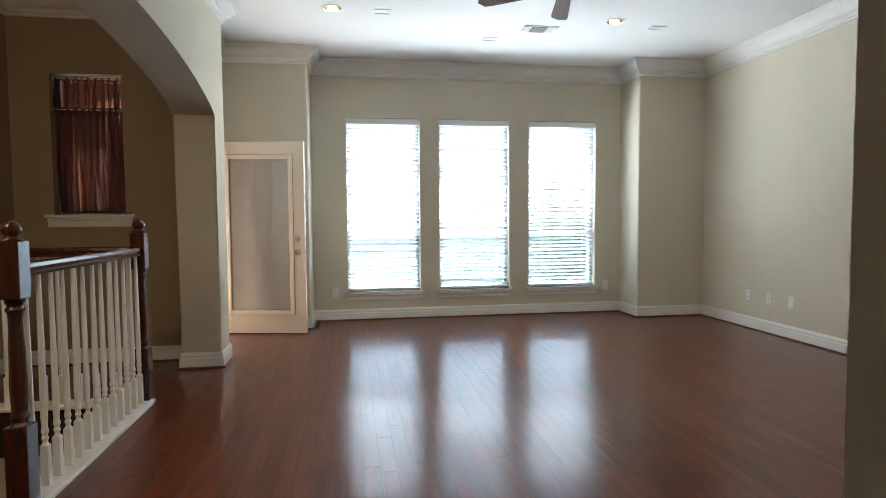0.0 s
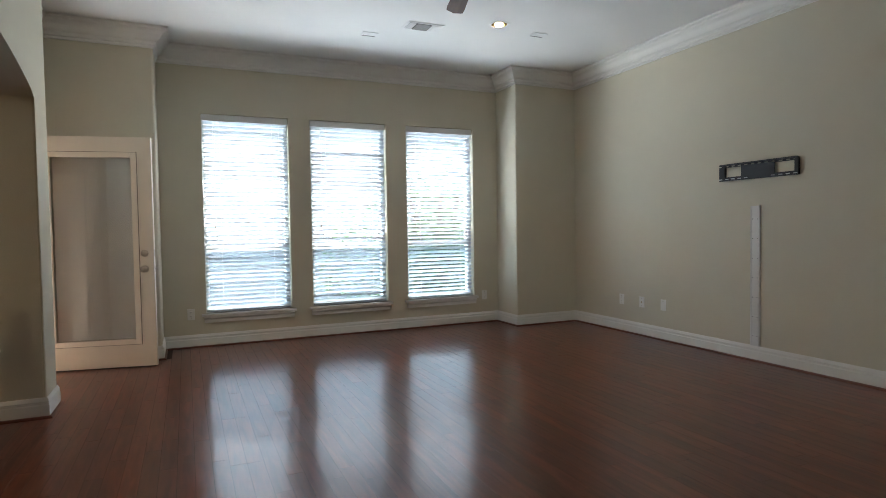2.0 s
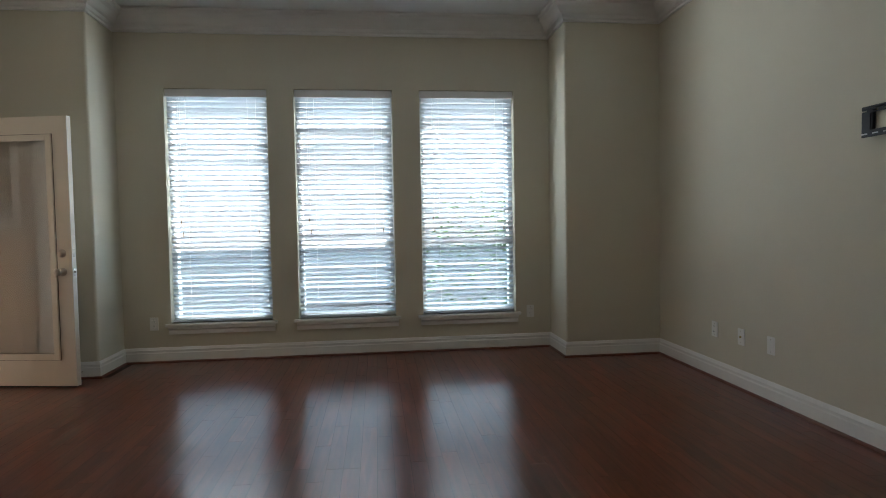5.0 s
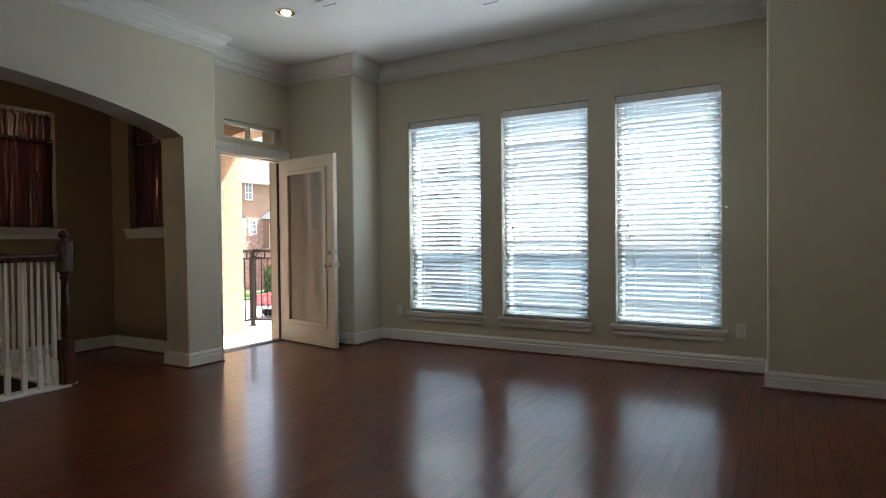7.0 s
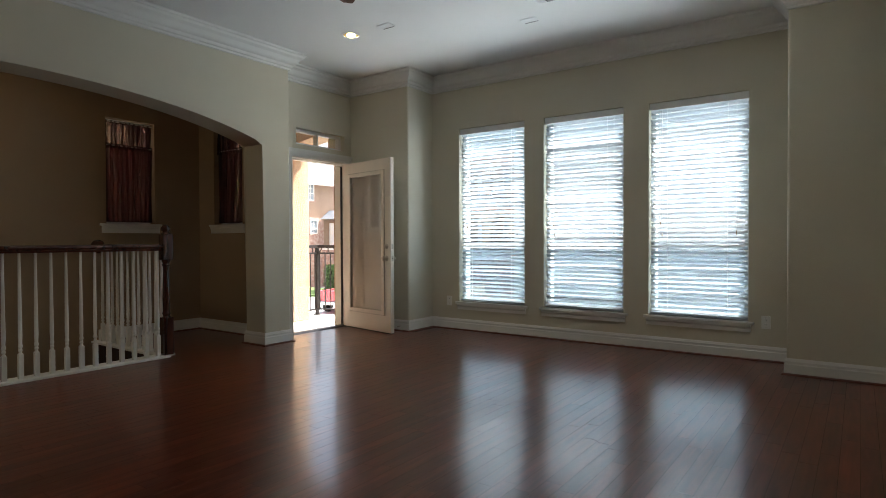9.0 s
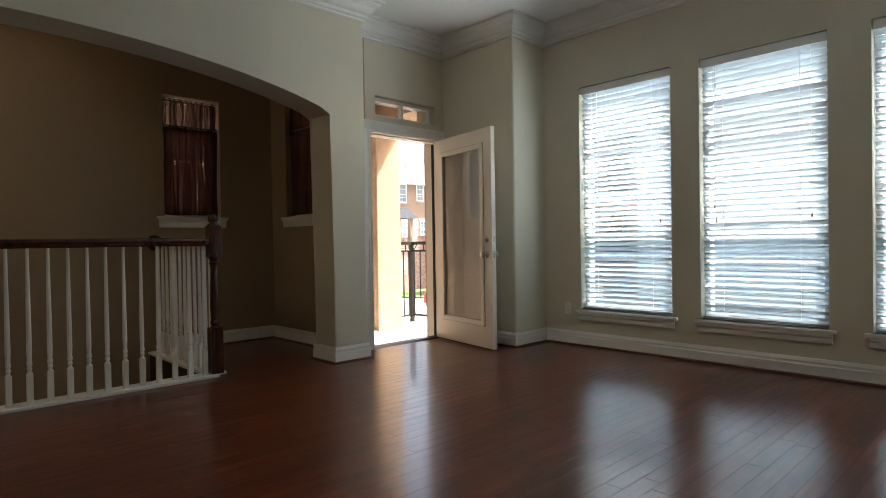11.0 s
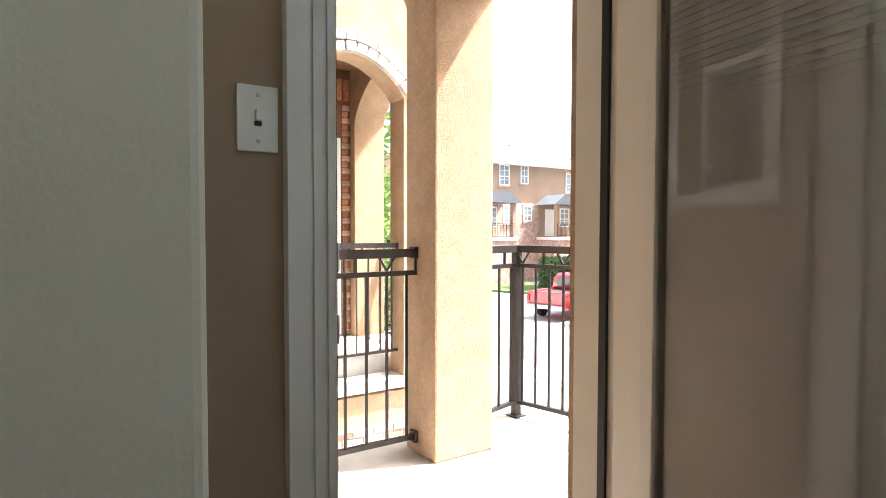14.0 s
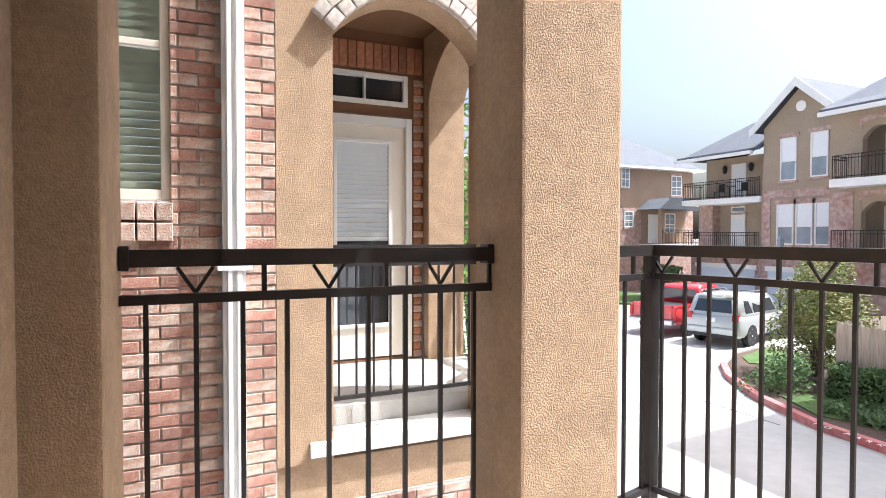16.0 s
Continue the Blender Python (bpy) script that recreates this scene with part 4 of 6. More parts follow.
for k in range(21):
    z = 1.10 + k * 0.0435
    vs = [b.verts.new(q) for q in ((0.012, 0.215, z), (0.012, 0.705, z), (0.034, 0.705, z + 0.040), (0.034, 0.215, z + 0.040))]
    b.faces.new(vs)
bmesh.ops.solidify(b, geom=b.faces[:], thickness=0.002)
tagged(part("blind", b, SLATW, dr, "white horizontal slat blind"), kind="stuff")
tw = thing("neighbour_transom", (NDX - 0.05, 7.30, 2.26), "white two-pane transom window over the door", "transom window")
b = bmesh.new()
for y0, y1, z0, z1 in ((0, 0.045, 0, 0.29), (0.795, 0.84, 0, 0.29), (0.045, 0.795, 0, 0.045), (0.045, 0.795, 0.245, 0.29), (0.41, 0.43, 0.045, 0.245)):
    bx(b, 0.0, y0, z0, 0.075, y1, z1, 0.004)
part("frame", b, TRIM, tw)
for y0, y1 in ((0.045, 0.41), (0.43, 0.795)):
    box("pane", tw, DARKGLASS, 0.02, y0, 0.045, 0.026, y1, 0.245)
sw = thing("neighbour_window", (NX - 0.10, 5.15, 1.25), "cream framed window with a closed pale green blind", "window")
b = bmesh.new()
for y0, y1, z0, z1 in ((0, 0.05, 0, 1.75), (0.92, 0.97, 0, 1.75), (0.05, 0.92, 0, 0.06), (0.05, 0.92, 0.86, 0.90)):
    bx(b, 0, y0, z0, 0.07, y1, z1, 0.004)
part("frame", b, DOORP, sw)
b = bmesh.new()
for k in range(34):
    z = 0.06 + k * 0.05
    vs = [b.verts.new(q) for q in ((0.010, 0.05, z), (0.010, 0.92, z), (0.035, 0.92, z + 0.044), (0.035, 0.05, z + 0.044))]
    b.faces.new(vs)
bmesh.ops.solidify(b, geom=b.faces[:], thickness=0.002)
tagged(part("blind", b, SLATG, sw), kind="stuff")
ds = thing("downspout", (NX, 6.39, -2.75), "white fluted metal downspout on the brick wall", "downspout")
b = bmesh.new()
prof = [(0.0, 0.0)]
for k in range(5):
    prof += [(0.10 if k % 2 else 0.074, k * 0.026), (0.10 if k % 2 else 0.074, k * 0.026 + 0.020)]
prof += [(0.0, 0.13)]
prism(b, prof, "z", 0.0, 9.1)
part("pipe", b, WHITEMETAL, ds)
for z in (1.2, 3.6, 6.0):
    box("strap", ds, WHITEMETAL, 0.0, -0.03, z, 0.104, 0.16, z + 0.03)
balcony_rail("black iron railing of the facing balcony", [(NX - 0.12, 7.055), (NX - 0.12, 8.135)], 0.99, -0.12, 0.115, group="neighbour railings")
balcony_rail("black iron railing on the far front of the facing balcony", [(NX - 0.3, 8.72), (-5.0, 9.0), (-5.6, 9.0), (-5.86, 8.72)], 0.99, -0.12, 0.115, [(-5.0, 9.0), (-5.6, 9.0)], group="neighbour railings")
part("balcony_front", bx(bmesh.new(), -5.95, 8.70, -0.38, NX - 0.2, 9.1, -0.12), CONCRETE, nb)

# bricks of the facing wall, one by one
BL, BH, BJ = 0.195, 0.062, 0.010


def brick_shape(ln, hg=BH, dp=0.05):
    q = bmesh.new()
    c = 0.004
    lo = [q.verts.new(v) for v in ((0, 0, 0), (0, ln, 0), (0, ln, hg), (0, 0, hg))]
    mid = [q.verts.new(v) for v in ((dp - c, 0, 0), (dp - c, ln, 0), (dp - c, ln, hg), (dp - c, 0, hg))]
    up = [q.verts.new(v) for v in ((dp, c, c), (dp, ln - c, c), (dp, ln - c, hg - c), (dp, c, hg - c))]
    for a_, b_ in ((lo, mid), (mid, up)):
        for k in range(4):
            q.faces.new((a_[k], a_[(k + 1) % 4], b_[(k + 1) % 4], b_[k]))
    q.faces.new(up)
    return q


def bricks(parent, x, y0, y1, z0, z1, mats, rnd, holes=(), limit=400):
    """Running bond on a face that looks along +x; whole and cut bricks as pieces of the wall."""
    shapes = {}
    rows = int((z1 - z0) / (BH + BJ))
    for r in range(rows):
        z = z0 + r * (BH + BJ)
        y = y0 - (BL + BJ) / 2 * (r % 2)
        while y < y1 - 0.02:
            a_, b_ = max(y, y0), min(y + BL, y1)
            for h in holes:
                if z + BH > h[2] and z < h[3]:
                    if a_ < h[1] and b_ > h[0]:
                        if b_ <= h[1]:
                            b_ = h[0]
                        else:
                            a_ = h[1]
            if b_ - a_ > 0.03:
                mt = rnd.choice(mats)
                key = (round(b_ - a_, 3), mt.name)
                if key not in shapes:
                    shapes[key] = finish(brick_shape(b_ - a_), mt, "brick")
                o = new("brick", shapes[key])
                o.parent, o.location = parent, (x - 0.05 + rnd.uniform(-0.003, 0.003), a_, z)
            y += BL + BJ


rb = random.Random(5)
bricks(nb, NX, 5.55, 6.395, -0.9, 3.25, (BRICK, BRICKP), rb, [(5.15, 6.12, 1.18, 3.0)])
bricks(nb, NX + 0.0, 6.52, 6.695, -0.9, 3.25, (BRICKP, BRICKP, BRICK), rb)
bricks(nb, NX, 6.70, 8.6, -1.1, -0.66, (BRICKP, BRICKP, BRICK), rb)
# sill bricks under its window, proud headers
sm = finish(brick_shape(0.085, 0.10, 0.09), BRICKP, "sill_brick")
for row in range(2):
    for k in range(6):
        o = new("sill_brick", sm)
        o.parent, o.location = nb, (NX - 0.05, 5.57 + k * 0.095, 1.135 - row * 0.115)
# arch ring: two courses of pale headers that follow the opening
def arch_point(q):
    return Vector((7.05 + 1.09 * q, 2.31 + 0.33 * max(0.0, math.sin(math.pi * q)) ** 0.75))


vm = finish(bx(bmesh.new(), 0, -0.046, -0.043, 0.07, 0.046, 0.043, 0.009), BRICKW, "arch_brick")
for course, n in ((0, 13), (1, 15)):
    off = 0.046 + course * 0.092
    line = []
    for k in range(401):
        q = 0.012 + 0.976 * k / 400
        tangent = (arch_point(q + 0.006) - arch_point(q - 0.006)).normalized()
        line.append((arch_point(q) + Vector((-tangent.y, tangent.x)) * off, math.atan2(tangent.y, tangent.x)))
    runs = [0.0]
    for p, q in zip(line, line[1:]):
        runs.append(runs[-1] + (q[0] - p[0]).length)
    for k in range(n):
        want = runs[-1] * (k + 0.5) / n
        p, turn = line[min(range(401), key=lambda i_: abs(runs[i_] - want))]
        o = new("arch_brick", vm)
        o.parent, o.location = nb, (NX - 0.014 + rb.uniform(-0.006, 0.006), p.x, p.y)
        o.rotation_euler = (turn + rb.uniform(-0.03, 0.03), 0, 0)
        o.scale = (1, min(1.25, runs[-1] / n / 0.099), 1)
# soldier course over its door and a quoin beside it
sol = finish(brick_shape(0.072, 0.24, 0.06), BRICKT, "soldier_brick")
for k in range(14):
    o = new("soldier_brick", sol)
    o.parent, o.location = nb, (NDX - 0.035, 7.16 + k * 0.081, 2.58)
for r in range(37):
    ln = 0.07 if r % 2 else 0.095
    o = new("quoin_brick", finish(brick_shape(ln), BRICKT if r % 3 else BRICKP, "quoin_brick")) if r < 2 else new("quoin_brick", bpy.data.objects["quoin_brick" if r % 2 == 0 else "quoin_brick.001"].data)
    o.parent, o.location = nb, (NDX - 0.03, 8.205, -0.11 + r * 0.0715)
# brick surround of the stair window on our own side
for r in range(16):
    ln = 0.16 if r % 2 else 0.10
    q = brick_shape(ln, 0.066, 0.03)
    bmesh.ops.rotate(q, verts=q.verts[:], matrix=Matrix.Rotation(radians(90), 3, "Z"))
    o = part("quoin_brick", q, BRICKP, balc)
    o.location = (C2[0] - 0.003, YN + 0.245, 1.25 + r * 0.076)

for o in [q for q in scene.objects if q.parent is None and (q.name.startswith("neighbour") or q.name == "downspout" or (q.name.startswith("balcony_railing") and q.location.x < -4))]:
    o.location.y += 0.06

# ---- lamps and fittings of the room ----
def recessed(x, y, watts):
    r = thing("recessed_light", (x, y, H), "lit recessed ceiling light with brass reflector and white ring", "ceiling light", "recessed lights")
    b = bmesh.new()
    ring = [[b.verts.new((q * math.cos(t * math.pi / 14), q * math.sin(t * math.pi / 14), z)) for t in range(28)] for q, z in ((0.098, -0.001), (0.096, -0.006), (0.078, -0.008), (0.074, -0.002))]
    for lo, hi in zip(ring, ring[1:]):
        for i in range(28):
            b.faces.new((lo[i], lo[(i + 1) % 28], hi[(i + 1) % 28], hi[i]))
    part("ring", b, WHITEMETAL, r)
    b = bmesh.new()
    cone = [[b.verts.new((q * math.cos(t * math.pi / 14), q * math.sin(t * math.pi / 14), z)) for t in range(28)] for q, z in ((0.074, -0.003), (0.042, -0.0022))]
    for lo, hi in zip(cone, cone[1:]):
        for i in range(28):
            b.faces.new((lo[i], lo[(i + 1) % 28], hi[(i + 1) % 28], hi[i]))
    part("reflector", b, BRASSREF, r)
    part("bulb", turned(bmesh.new(), [(0.044, -0.0022), (0.038, -0.010), (0.02, -0.014), (0.0, -0.015)], 0, 0, 20), BULB, r, "glowing warm bulb", True)
    lamp("recessed_glow", "SPOT", watts, look((x, y, H - 0.03), (x, y, 0)), color=(1.0, 0.86, 0.69), spot_size=radians(120), radius=0.06)


for x, y in ((0.46, 5.64), (3.10, 5.63), (0.46, 2.6), (3.10, 2.6)):
    recessed(x, y, LAMP_WATTS)
# warm ceiling lamp of the stair hall, above the stairs
hl = thing("hall_ceiling_light", (-1.5, 1.6, H), "flush warm ceiling lamp over the stair", "ceiling light")
part("base", turned(bmesh.new(), [(0.09, -0.03), (0.10, 0.0)], 0, 0, 20), NICKEL, hl)
part("shade", turned(bmesh.new(), [(0.0, -0.13), (0.09, -0.12), (0.14, -0.07), (0.15, -0.03)], 0, 0, 20), BULB, hl, "glowing glass bowl", True)
lamp("hall_glow", "POINT", HALL_WATTS, pose(-1.5, 1.6, H - 0.22), color=(1.0, 0.58, 0.27), radius=0.12)

v = thing("air_vent", (2.28, 5.84, H), "white ceiling air register with dark louvres", "vent")
part("frame", bx(bmesh.new(), 0, 0, -0.008, 0.36, 0.20, -0.001, 0.002), WHITEMETAL, v)
part("opening", bx(bmesh.new(), 0.02, 0.02, -0.009, 0.24, 0.18, -0.0082), SLOT, v)
for k in range(9):
    box("slat", v, WHITEMETAL, 0.02, 0.022 + k * 0.0175, -0.014, 0.085, 0.033 + k * 0.0175, -0.0092)
    box("slat", v, MOUNTGREY, 0.10, 0.022 + k * 0.0175, -0.014, 0.24, 0.034 + k * 0.0175, -0.0092)
    box("slat", v, WHITEMETAL, 0.255, 0.022 + k * 0.0175, -0.014, 0.34, 0.036 + k * 0.0175, -0.0092)
for x, y in ((3.60, 5.74), (2.05, 6.31), (0.90, 5.65)):
    s = thing("speaker_cover", (x, y, H), "small flat white ceiling cover plate", "cover plate", "ceiling plates")
    part("plate", bx(bmesh.new(), -0.075, -0.05, -0.008, 0.075, 0.05, -0.001, 0.002), WHITEMETAL, s)
    part("grille", bx(bmesh.new(), -0.065, 0.038, -0.011, 0.065, 0.048, -0.0082), MOUNTGREY, s)

# ceiling fan
FX, FYC = 2.05, 4.134
fan = thing("ceiling_fan", (FX, FYC, H), "ceiling fan with brown wooden blades at rest", "ceiling fan")
part("canopy", turned(bmesh.new(), [(0.03, -0.09), (0.07, -0.05), (0.075, -0.001)], 0, 0, 20), IRON, fan)
part("downrod", tube(bmesh.new(), [(0, 0, -0.22), (0, 0, -0.08)], 0.013), IRON, fan)
part("motor", turned(bmesh.new(), [(0.05, -0.34), (0.10, -0.33), (0.125, -0.30), (0.12, -0.24), (0.04, -0.20)], 0, 0, 24), IRON, fan, "", True)
bl = bmesh.new()
prism(bl, [(0.17, -0.040), (0.20, -0.050), (0.56, -0.064), (0.605, -0.060), (0.615, -0.048), (0.632, -0.012), (0.640, 0.0), (0.632, 0.012), (0.615, 0.048), (0.605, 0.060), (0.56, 0.064), (0.20, 0.050), (0.17, 0.040)], "z", -0.004, 0.004)
bmesh.ops.rotate(bl, verts=bl.verts[:], matrix=Matrix.Rotation(radians(11), 3, "X"))
me = finish(bl, FANWOOD, "blade")
for k in range(5):
    a_ = FAN_TURN + k * 72
    o = new("blade", me)
    o.parent = fan
    o.matrix_local = pose(0, 0, -0.310, 0, 0, a_)
    ar = part("blade_arm", bx(bmesh.new(), 0.09, -0.018, 0.012, 0.23, 0.018, 0.020), IRON, fan)
    ar.matrix_local = pose(0, 0, -0.310, 0, 0, a_)


# plates: outlets and switches
def wall_plate(kind, m, label):
    """Local x along the wall, z up, -y out into the room."""
    p = thing(kind, (0, 0, 0), label, "wall plate", "wall plates")
    p.matrix_world = m
    part("plate", bx(bmesh.new(), -0.036, -0.007, -0.058, 0.036, -0.0005, 0.058, 0.0025), PLATE, p)
    if kind == "power_outlet":
        for z in (-0.020, 0.020):
            r = part("socket", bx(bmesh.new(), -0.0165, -0.0095, z - 0.014, 0.0165, -0.0072, z + 0.014, 0.001), PLATE, p)
            for x in (-0.006, 0.006):
                box("slot", r, SLOT, x - 0.0012, -0.0102, z - 0.003, x + 0.0012, -0.0096, z + 0.006)
    elif kind == "light_switch":
        box("toggle", p, PLATE, -0.005, -0.018, -0.004, 0.005, -0.0072, 0.014, 0.001)
        box("slot", p, SLOT, -0.0065, -0.0078, -0.013, 0.0065, -0.0071, -0.005)
    elif kind == "cable_socket":
        part("jack", bx(bmesh.new(), -0.006, -0.013, -0.006, 0.006, -0.0072, 0.006), BRASSREF, p)
    for z in (-0.040, 0.040):
        box("screw", p, NICKEL, -0.003, -0.0082, z - 0.003, 0.003, -0.0071, z + 0.003)
    return p


E_ = lambda y, z: pose(XR, y, z, 0, 0, -90)
wall_plate("power_outlet", E_(6.05, 0.368), "white double power outlet on the cream wall")
wall_plate("cable_socket", E_(5.73, 0.367), "white wall plate with a brass cable jack")
wall_plate("blank_plate", E_(5.42, 0.368), "blank white wall plate")
wall_plate("cable_socket", E_(3.16, 0.39), "white wall plate with a small jack")
wall_plate("power_outlet", pose(0.40, YW, 0.347), "white double power outlet beside the window sill")
wall_plate("power_outlet", pose(3.83, YW, 0.348), "white double power outlet beside the window sill")
wall_plate("light_switch", pose(XD, 5.815, 1.318, 0, 0, 90), "white toggle light switch beside the balcony door")

wall_plate("power_outlet", pose(-1.73, YN + 0.271, 0.37, 0, 0, 180), "white weatherproof power outlet on the stucco balcony wall")

# television bracket and cable cover
tv = thing("television_bracket", (XR, 4.32, 1.66), "black steel television wall bracket with cut-outs", "wall bracket")
b = bmesh.new()
wall_with_holes(b, "x", -0.024, -0.020, -0.365, 0.365, -0.075, 0.075,
                [(-0.34, -0.16, -0.04, 0.045), (0.16, 0.34, -0.04, 0.045)] + [(-0.36 + k * 0.065, -0.325 + k * 0.065, 0.052, 0.060) for k in range(12)])
part("plate", b, MOUNT, tv)
for z in (-0.075, 0.067):
    box("lip", tv, MOUNT, -0.045, -0.365, z, -0.0245, 0.365, z + 0.008)
for y in (-0.365, 0.33):
    box("standoff", tv, MOUNT, -0.0195, y, -0.07, -0.001, y + 0.035, 0.07)
for k in range(12):
    box("slot_edge", tv, RACEWAY, -0.0252, -0.36 + k * 0.065, -0.062, -0.0242, -0.325 + k * 0.065, -0.055) if not 4 <= k <= 6 else None
cc = thing("cable_raceway", (XR, 4.348, 0.136), "grey-white vertical cable raceway down to the baseboard", "cable cover")
part("channel", prism(bmesh.new(), [(-0.001, -0.046), (-0.012, -0.046), (-0.016, -0.036), (-0.013, -0.030), (-0.013, 0.030), (-0.016, 0.036), (-0.012, 0.046), (-0.001, 0.046)], "z", 0.0, 1.217), RACEWAY, cc)
for k in range(7):
    for y in (-0.022, 0.022):
        box("screw", cc, SLOT, -0.0142, y - 0.003, 0.08 + k * 0.17, -0.0131, y + 0.003, 0.086 + k * 0.17)
# door stop on the pier baseboard
dst = thing("door_stop", (0.02, YB - 0.017, 0.06), "small spring door stop on the baseboard", "door stop")
part("spring", tube(bmesh.new(), [(0, 0.002, 0), (0, -0.06, 0.0)], 0.006, 8), NICKEL, dst)
part("tip", tube(bmesh.new(), [(0, -0.06, 0), (0, -0.075, 0)], 0.008, 8), PLATE, dst)

# ---- ground outside ----
G = -2.75
setting("ground", bx(bmesh.new(), -600, -600, G - 0.5, 600, 600, G), DRIVE, "pale concrete drive and yard", "ground")


def patch(name, pts, z, mat, label, category):
    return setting(name, prism(bmesh.new(), pts, "z", G + 0.001, G + z), mat, label, category)


ISLAND = [(x_ + 0.45, y_ - 0.15) for x_, y_ in [(-14.7, 24.2), (-14.2, 22.2), (-13.3, 20.7), (-12.2, 19.6), (-10.5, 18.5), (-8.6, 17.75), (-6.9, 17.55), (-2.0, 17.5), (4.0, 17.5), (4.0, 25.0), (-8.0, 25.5)]]
patch("planting_bed", ISLAND, 0.10, MULCH, "mulched planting bed behind the kerb", "planting bed")
kerb = moulded(bmesh.new(), [(-0.01, G + 0.001), (0.0, G + 0.15), (0.17, G + 0.15), (0.17, G + 0.001)], ISLAND[2:9])
setting("kerb", kerb, REDKERB, "red painted concrete kerb along the drive", "kerb")
setting("kerb_plain", moulded(bmesh.new(), [(-0.01, G + 0.001), (0.0, G + 0.15), (0.17, G + 0.15), (0.17, G + 0.001)], ISLAND[0:3]), CONCRETE, "bare concrete kerb by the parked cars", "kerb")
for k, ch in enumerate("NO PARKING"):
    if ch == " ":
        continue
    cu = bpy.data.curves.new("kerb_letter", "FONT")
    cu.body, cu.size, cu.extrude = ch, 0.17, 0.002
    cu.materials.append(WHITEMETAL)
    o = new("kerb_letter", cu)
    o.location, o.rotation_euler = (-8.1 + k * 0.2, 17.45 - k * 0.022, G + 0.153), (0, 0, radians(-6))
    tagged(o, "white painted letter on the red kerb", "lettering", "kerb lettering")
patch("lawn_near", [(-13.85, 23.85), (-13.15, 21.85), (-12.45, 21.25), (-11.1, 22.8), (-10.5, 24.8)], 0.13, GRASS, "clipped green lawn strip", "lawn")
patch("lawn_path", [(-9.75, 18.85), (-8.45, 18.15), (-7.15, 18.75), (-8.55, 19.95), (-9.4, 20.2)], 0.13, GRASS, "small green lawn patch", "lawn")
patch("lawn_far", [(-33, 26.0), (-26.6, 28.0), (-25.0, 29.2), (-24.6, 31.0), (-26.0, 33), (-33, 33)], 0.12, GRASS, "clipped green lawn by the fence", "lawn")
patch("drive_joint", [(-30, 17.2), (-8.6, 17.2), (-8.6, 17.23), (-30, 17.23)], 0.004, SLOT, "dark joint in the concrete drive", "joint")


def leaf_ball(name, parent, centre, radii, count, size, mat, seed, squash=0.0, label=""):
    """A clump of many small bent leaves on an uneven crown."""
    r = random.Random(seed)
    vs, fs = [], []
    lumps = [(Vector((r.gauss(0, 0.4), r.gauss(0, 0.4), r.gauss(0, 0.4))), r.uniform(0.55, 0.85)) for _ in range(9)]
    for _ in range(count):
        c, s = r.choice(lumps)
        d = Vector((r.gauss(0, 1), r.gauss(0, 1), r.gauss(0, 1))).normalized()
        p = c + d * s * (r.random() ** 0.25)
        if squash and p.z > squash:
            p.z = squash + r.uniform(-0.05, 0.05)
        p = Vector((centre[0] + p.x * radii[0], centre[1] + p.y * radii[1], centre[2] + p.z * radii[2]))
        u = Vector((r.gauss(0, 1), r.gauss(0, 1), r.gauss(0, 0.6))).normalized()
        v = u.orthogonal().normalized()
        w = u.cross(v)
        sz = size * r.uniform(0.6, 1.3)
        k = len(vs)
        vs += [tuple(p - u * sz), tuple(p + v * sz * 0.45 + w * sz * 0.1), tuple(p + u * sz), tuple(p - v * sz * 0.45 + w * sz * 0.1)]
        fs.append((k, k + 1, k + 2, k + 3))
    me = bpy.data.meshes.new(name)
    me.from_pydata(vs, [], fs)
    me.materials.append(mat)
    o = new(name, me)
    o.parent = parent
    if label:
        o["label"] = label
    return o


def box_hedge(loc, size, count, leaf, mat, seed, label):
    h = thing("hedge", loc, label, "hedge", "hedges")
    r = random.Random(seed)
    vs, fs = [], []
    for _ in range(count):
        f = r.choice((0, 1, 2, 2, 3))
        a_, b_ = r.random() - 0.5, r.random()
        e = r.uniform(-0.10, 0.05)
        p = [(a_ * size[0], -size[1] / 2 - e, b_ * size[2]), (size[0] / 2 + e, a_ * size[1], b_ * size[2]), (a_ * size[0], (b_ - 0.5) * size[1], size[2] + e), (-size[0] / 2 - e, a_ * size[1], b_ * size[2])][f]
        p = Vector(p) + Vector((0, 0, 0.04 * math.sin(p[0] * 9) + 0.03 * math.sin(p[1] * 13)))
        u = Vector((r.gauss(0, 1), r.gauss(0, 1), r.gauss(0, 1))).normalized()
        v = u.orthogonal().normalized()
        sz = leaf * r.uniform(0.6, 1.4)
        k = len(vs)
        vs += [tuple(p - u * sz), tuple(p + v * sz * 0.5), tuple(p + u * sz), tuple(p - v * sz * 0.5)]
        fs.append((k, k + 1, k + 2, k + 3))
    me = bpy.data.meshes.new("foliage")
    me.from_pydata(vs, [], fs)
    me.materials.append(mat)
    o = new("foliage", me)
    o.parent = h
    # Dark box behind the leaves: the shade between them as a solid fill.
    box("core", h, HEDGESHADE, -size[0] / 2 + 0.12, -size[1] / 2 + 0.12, 0, size[0] / 2 - 0.12, size[1] / 2 - 0.12, size[2] - 0.12)
    return h



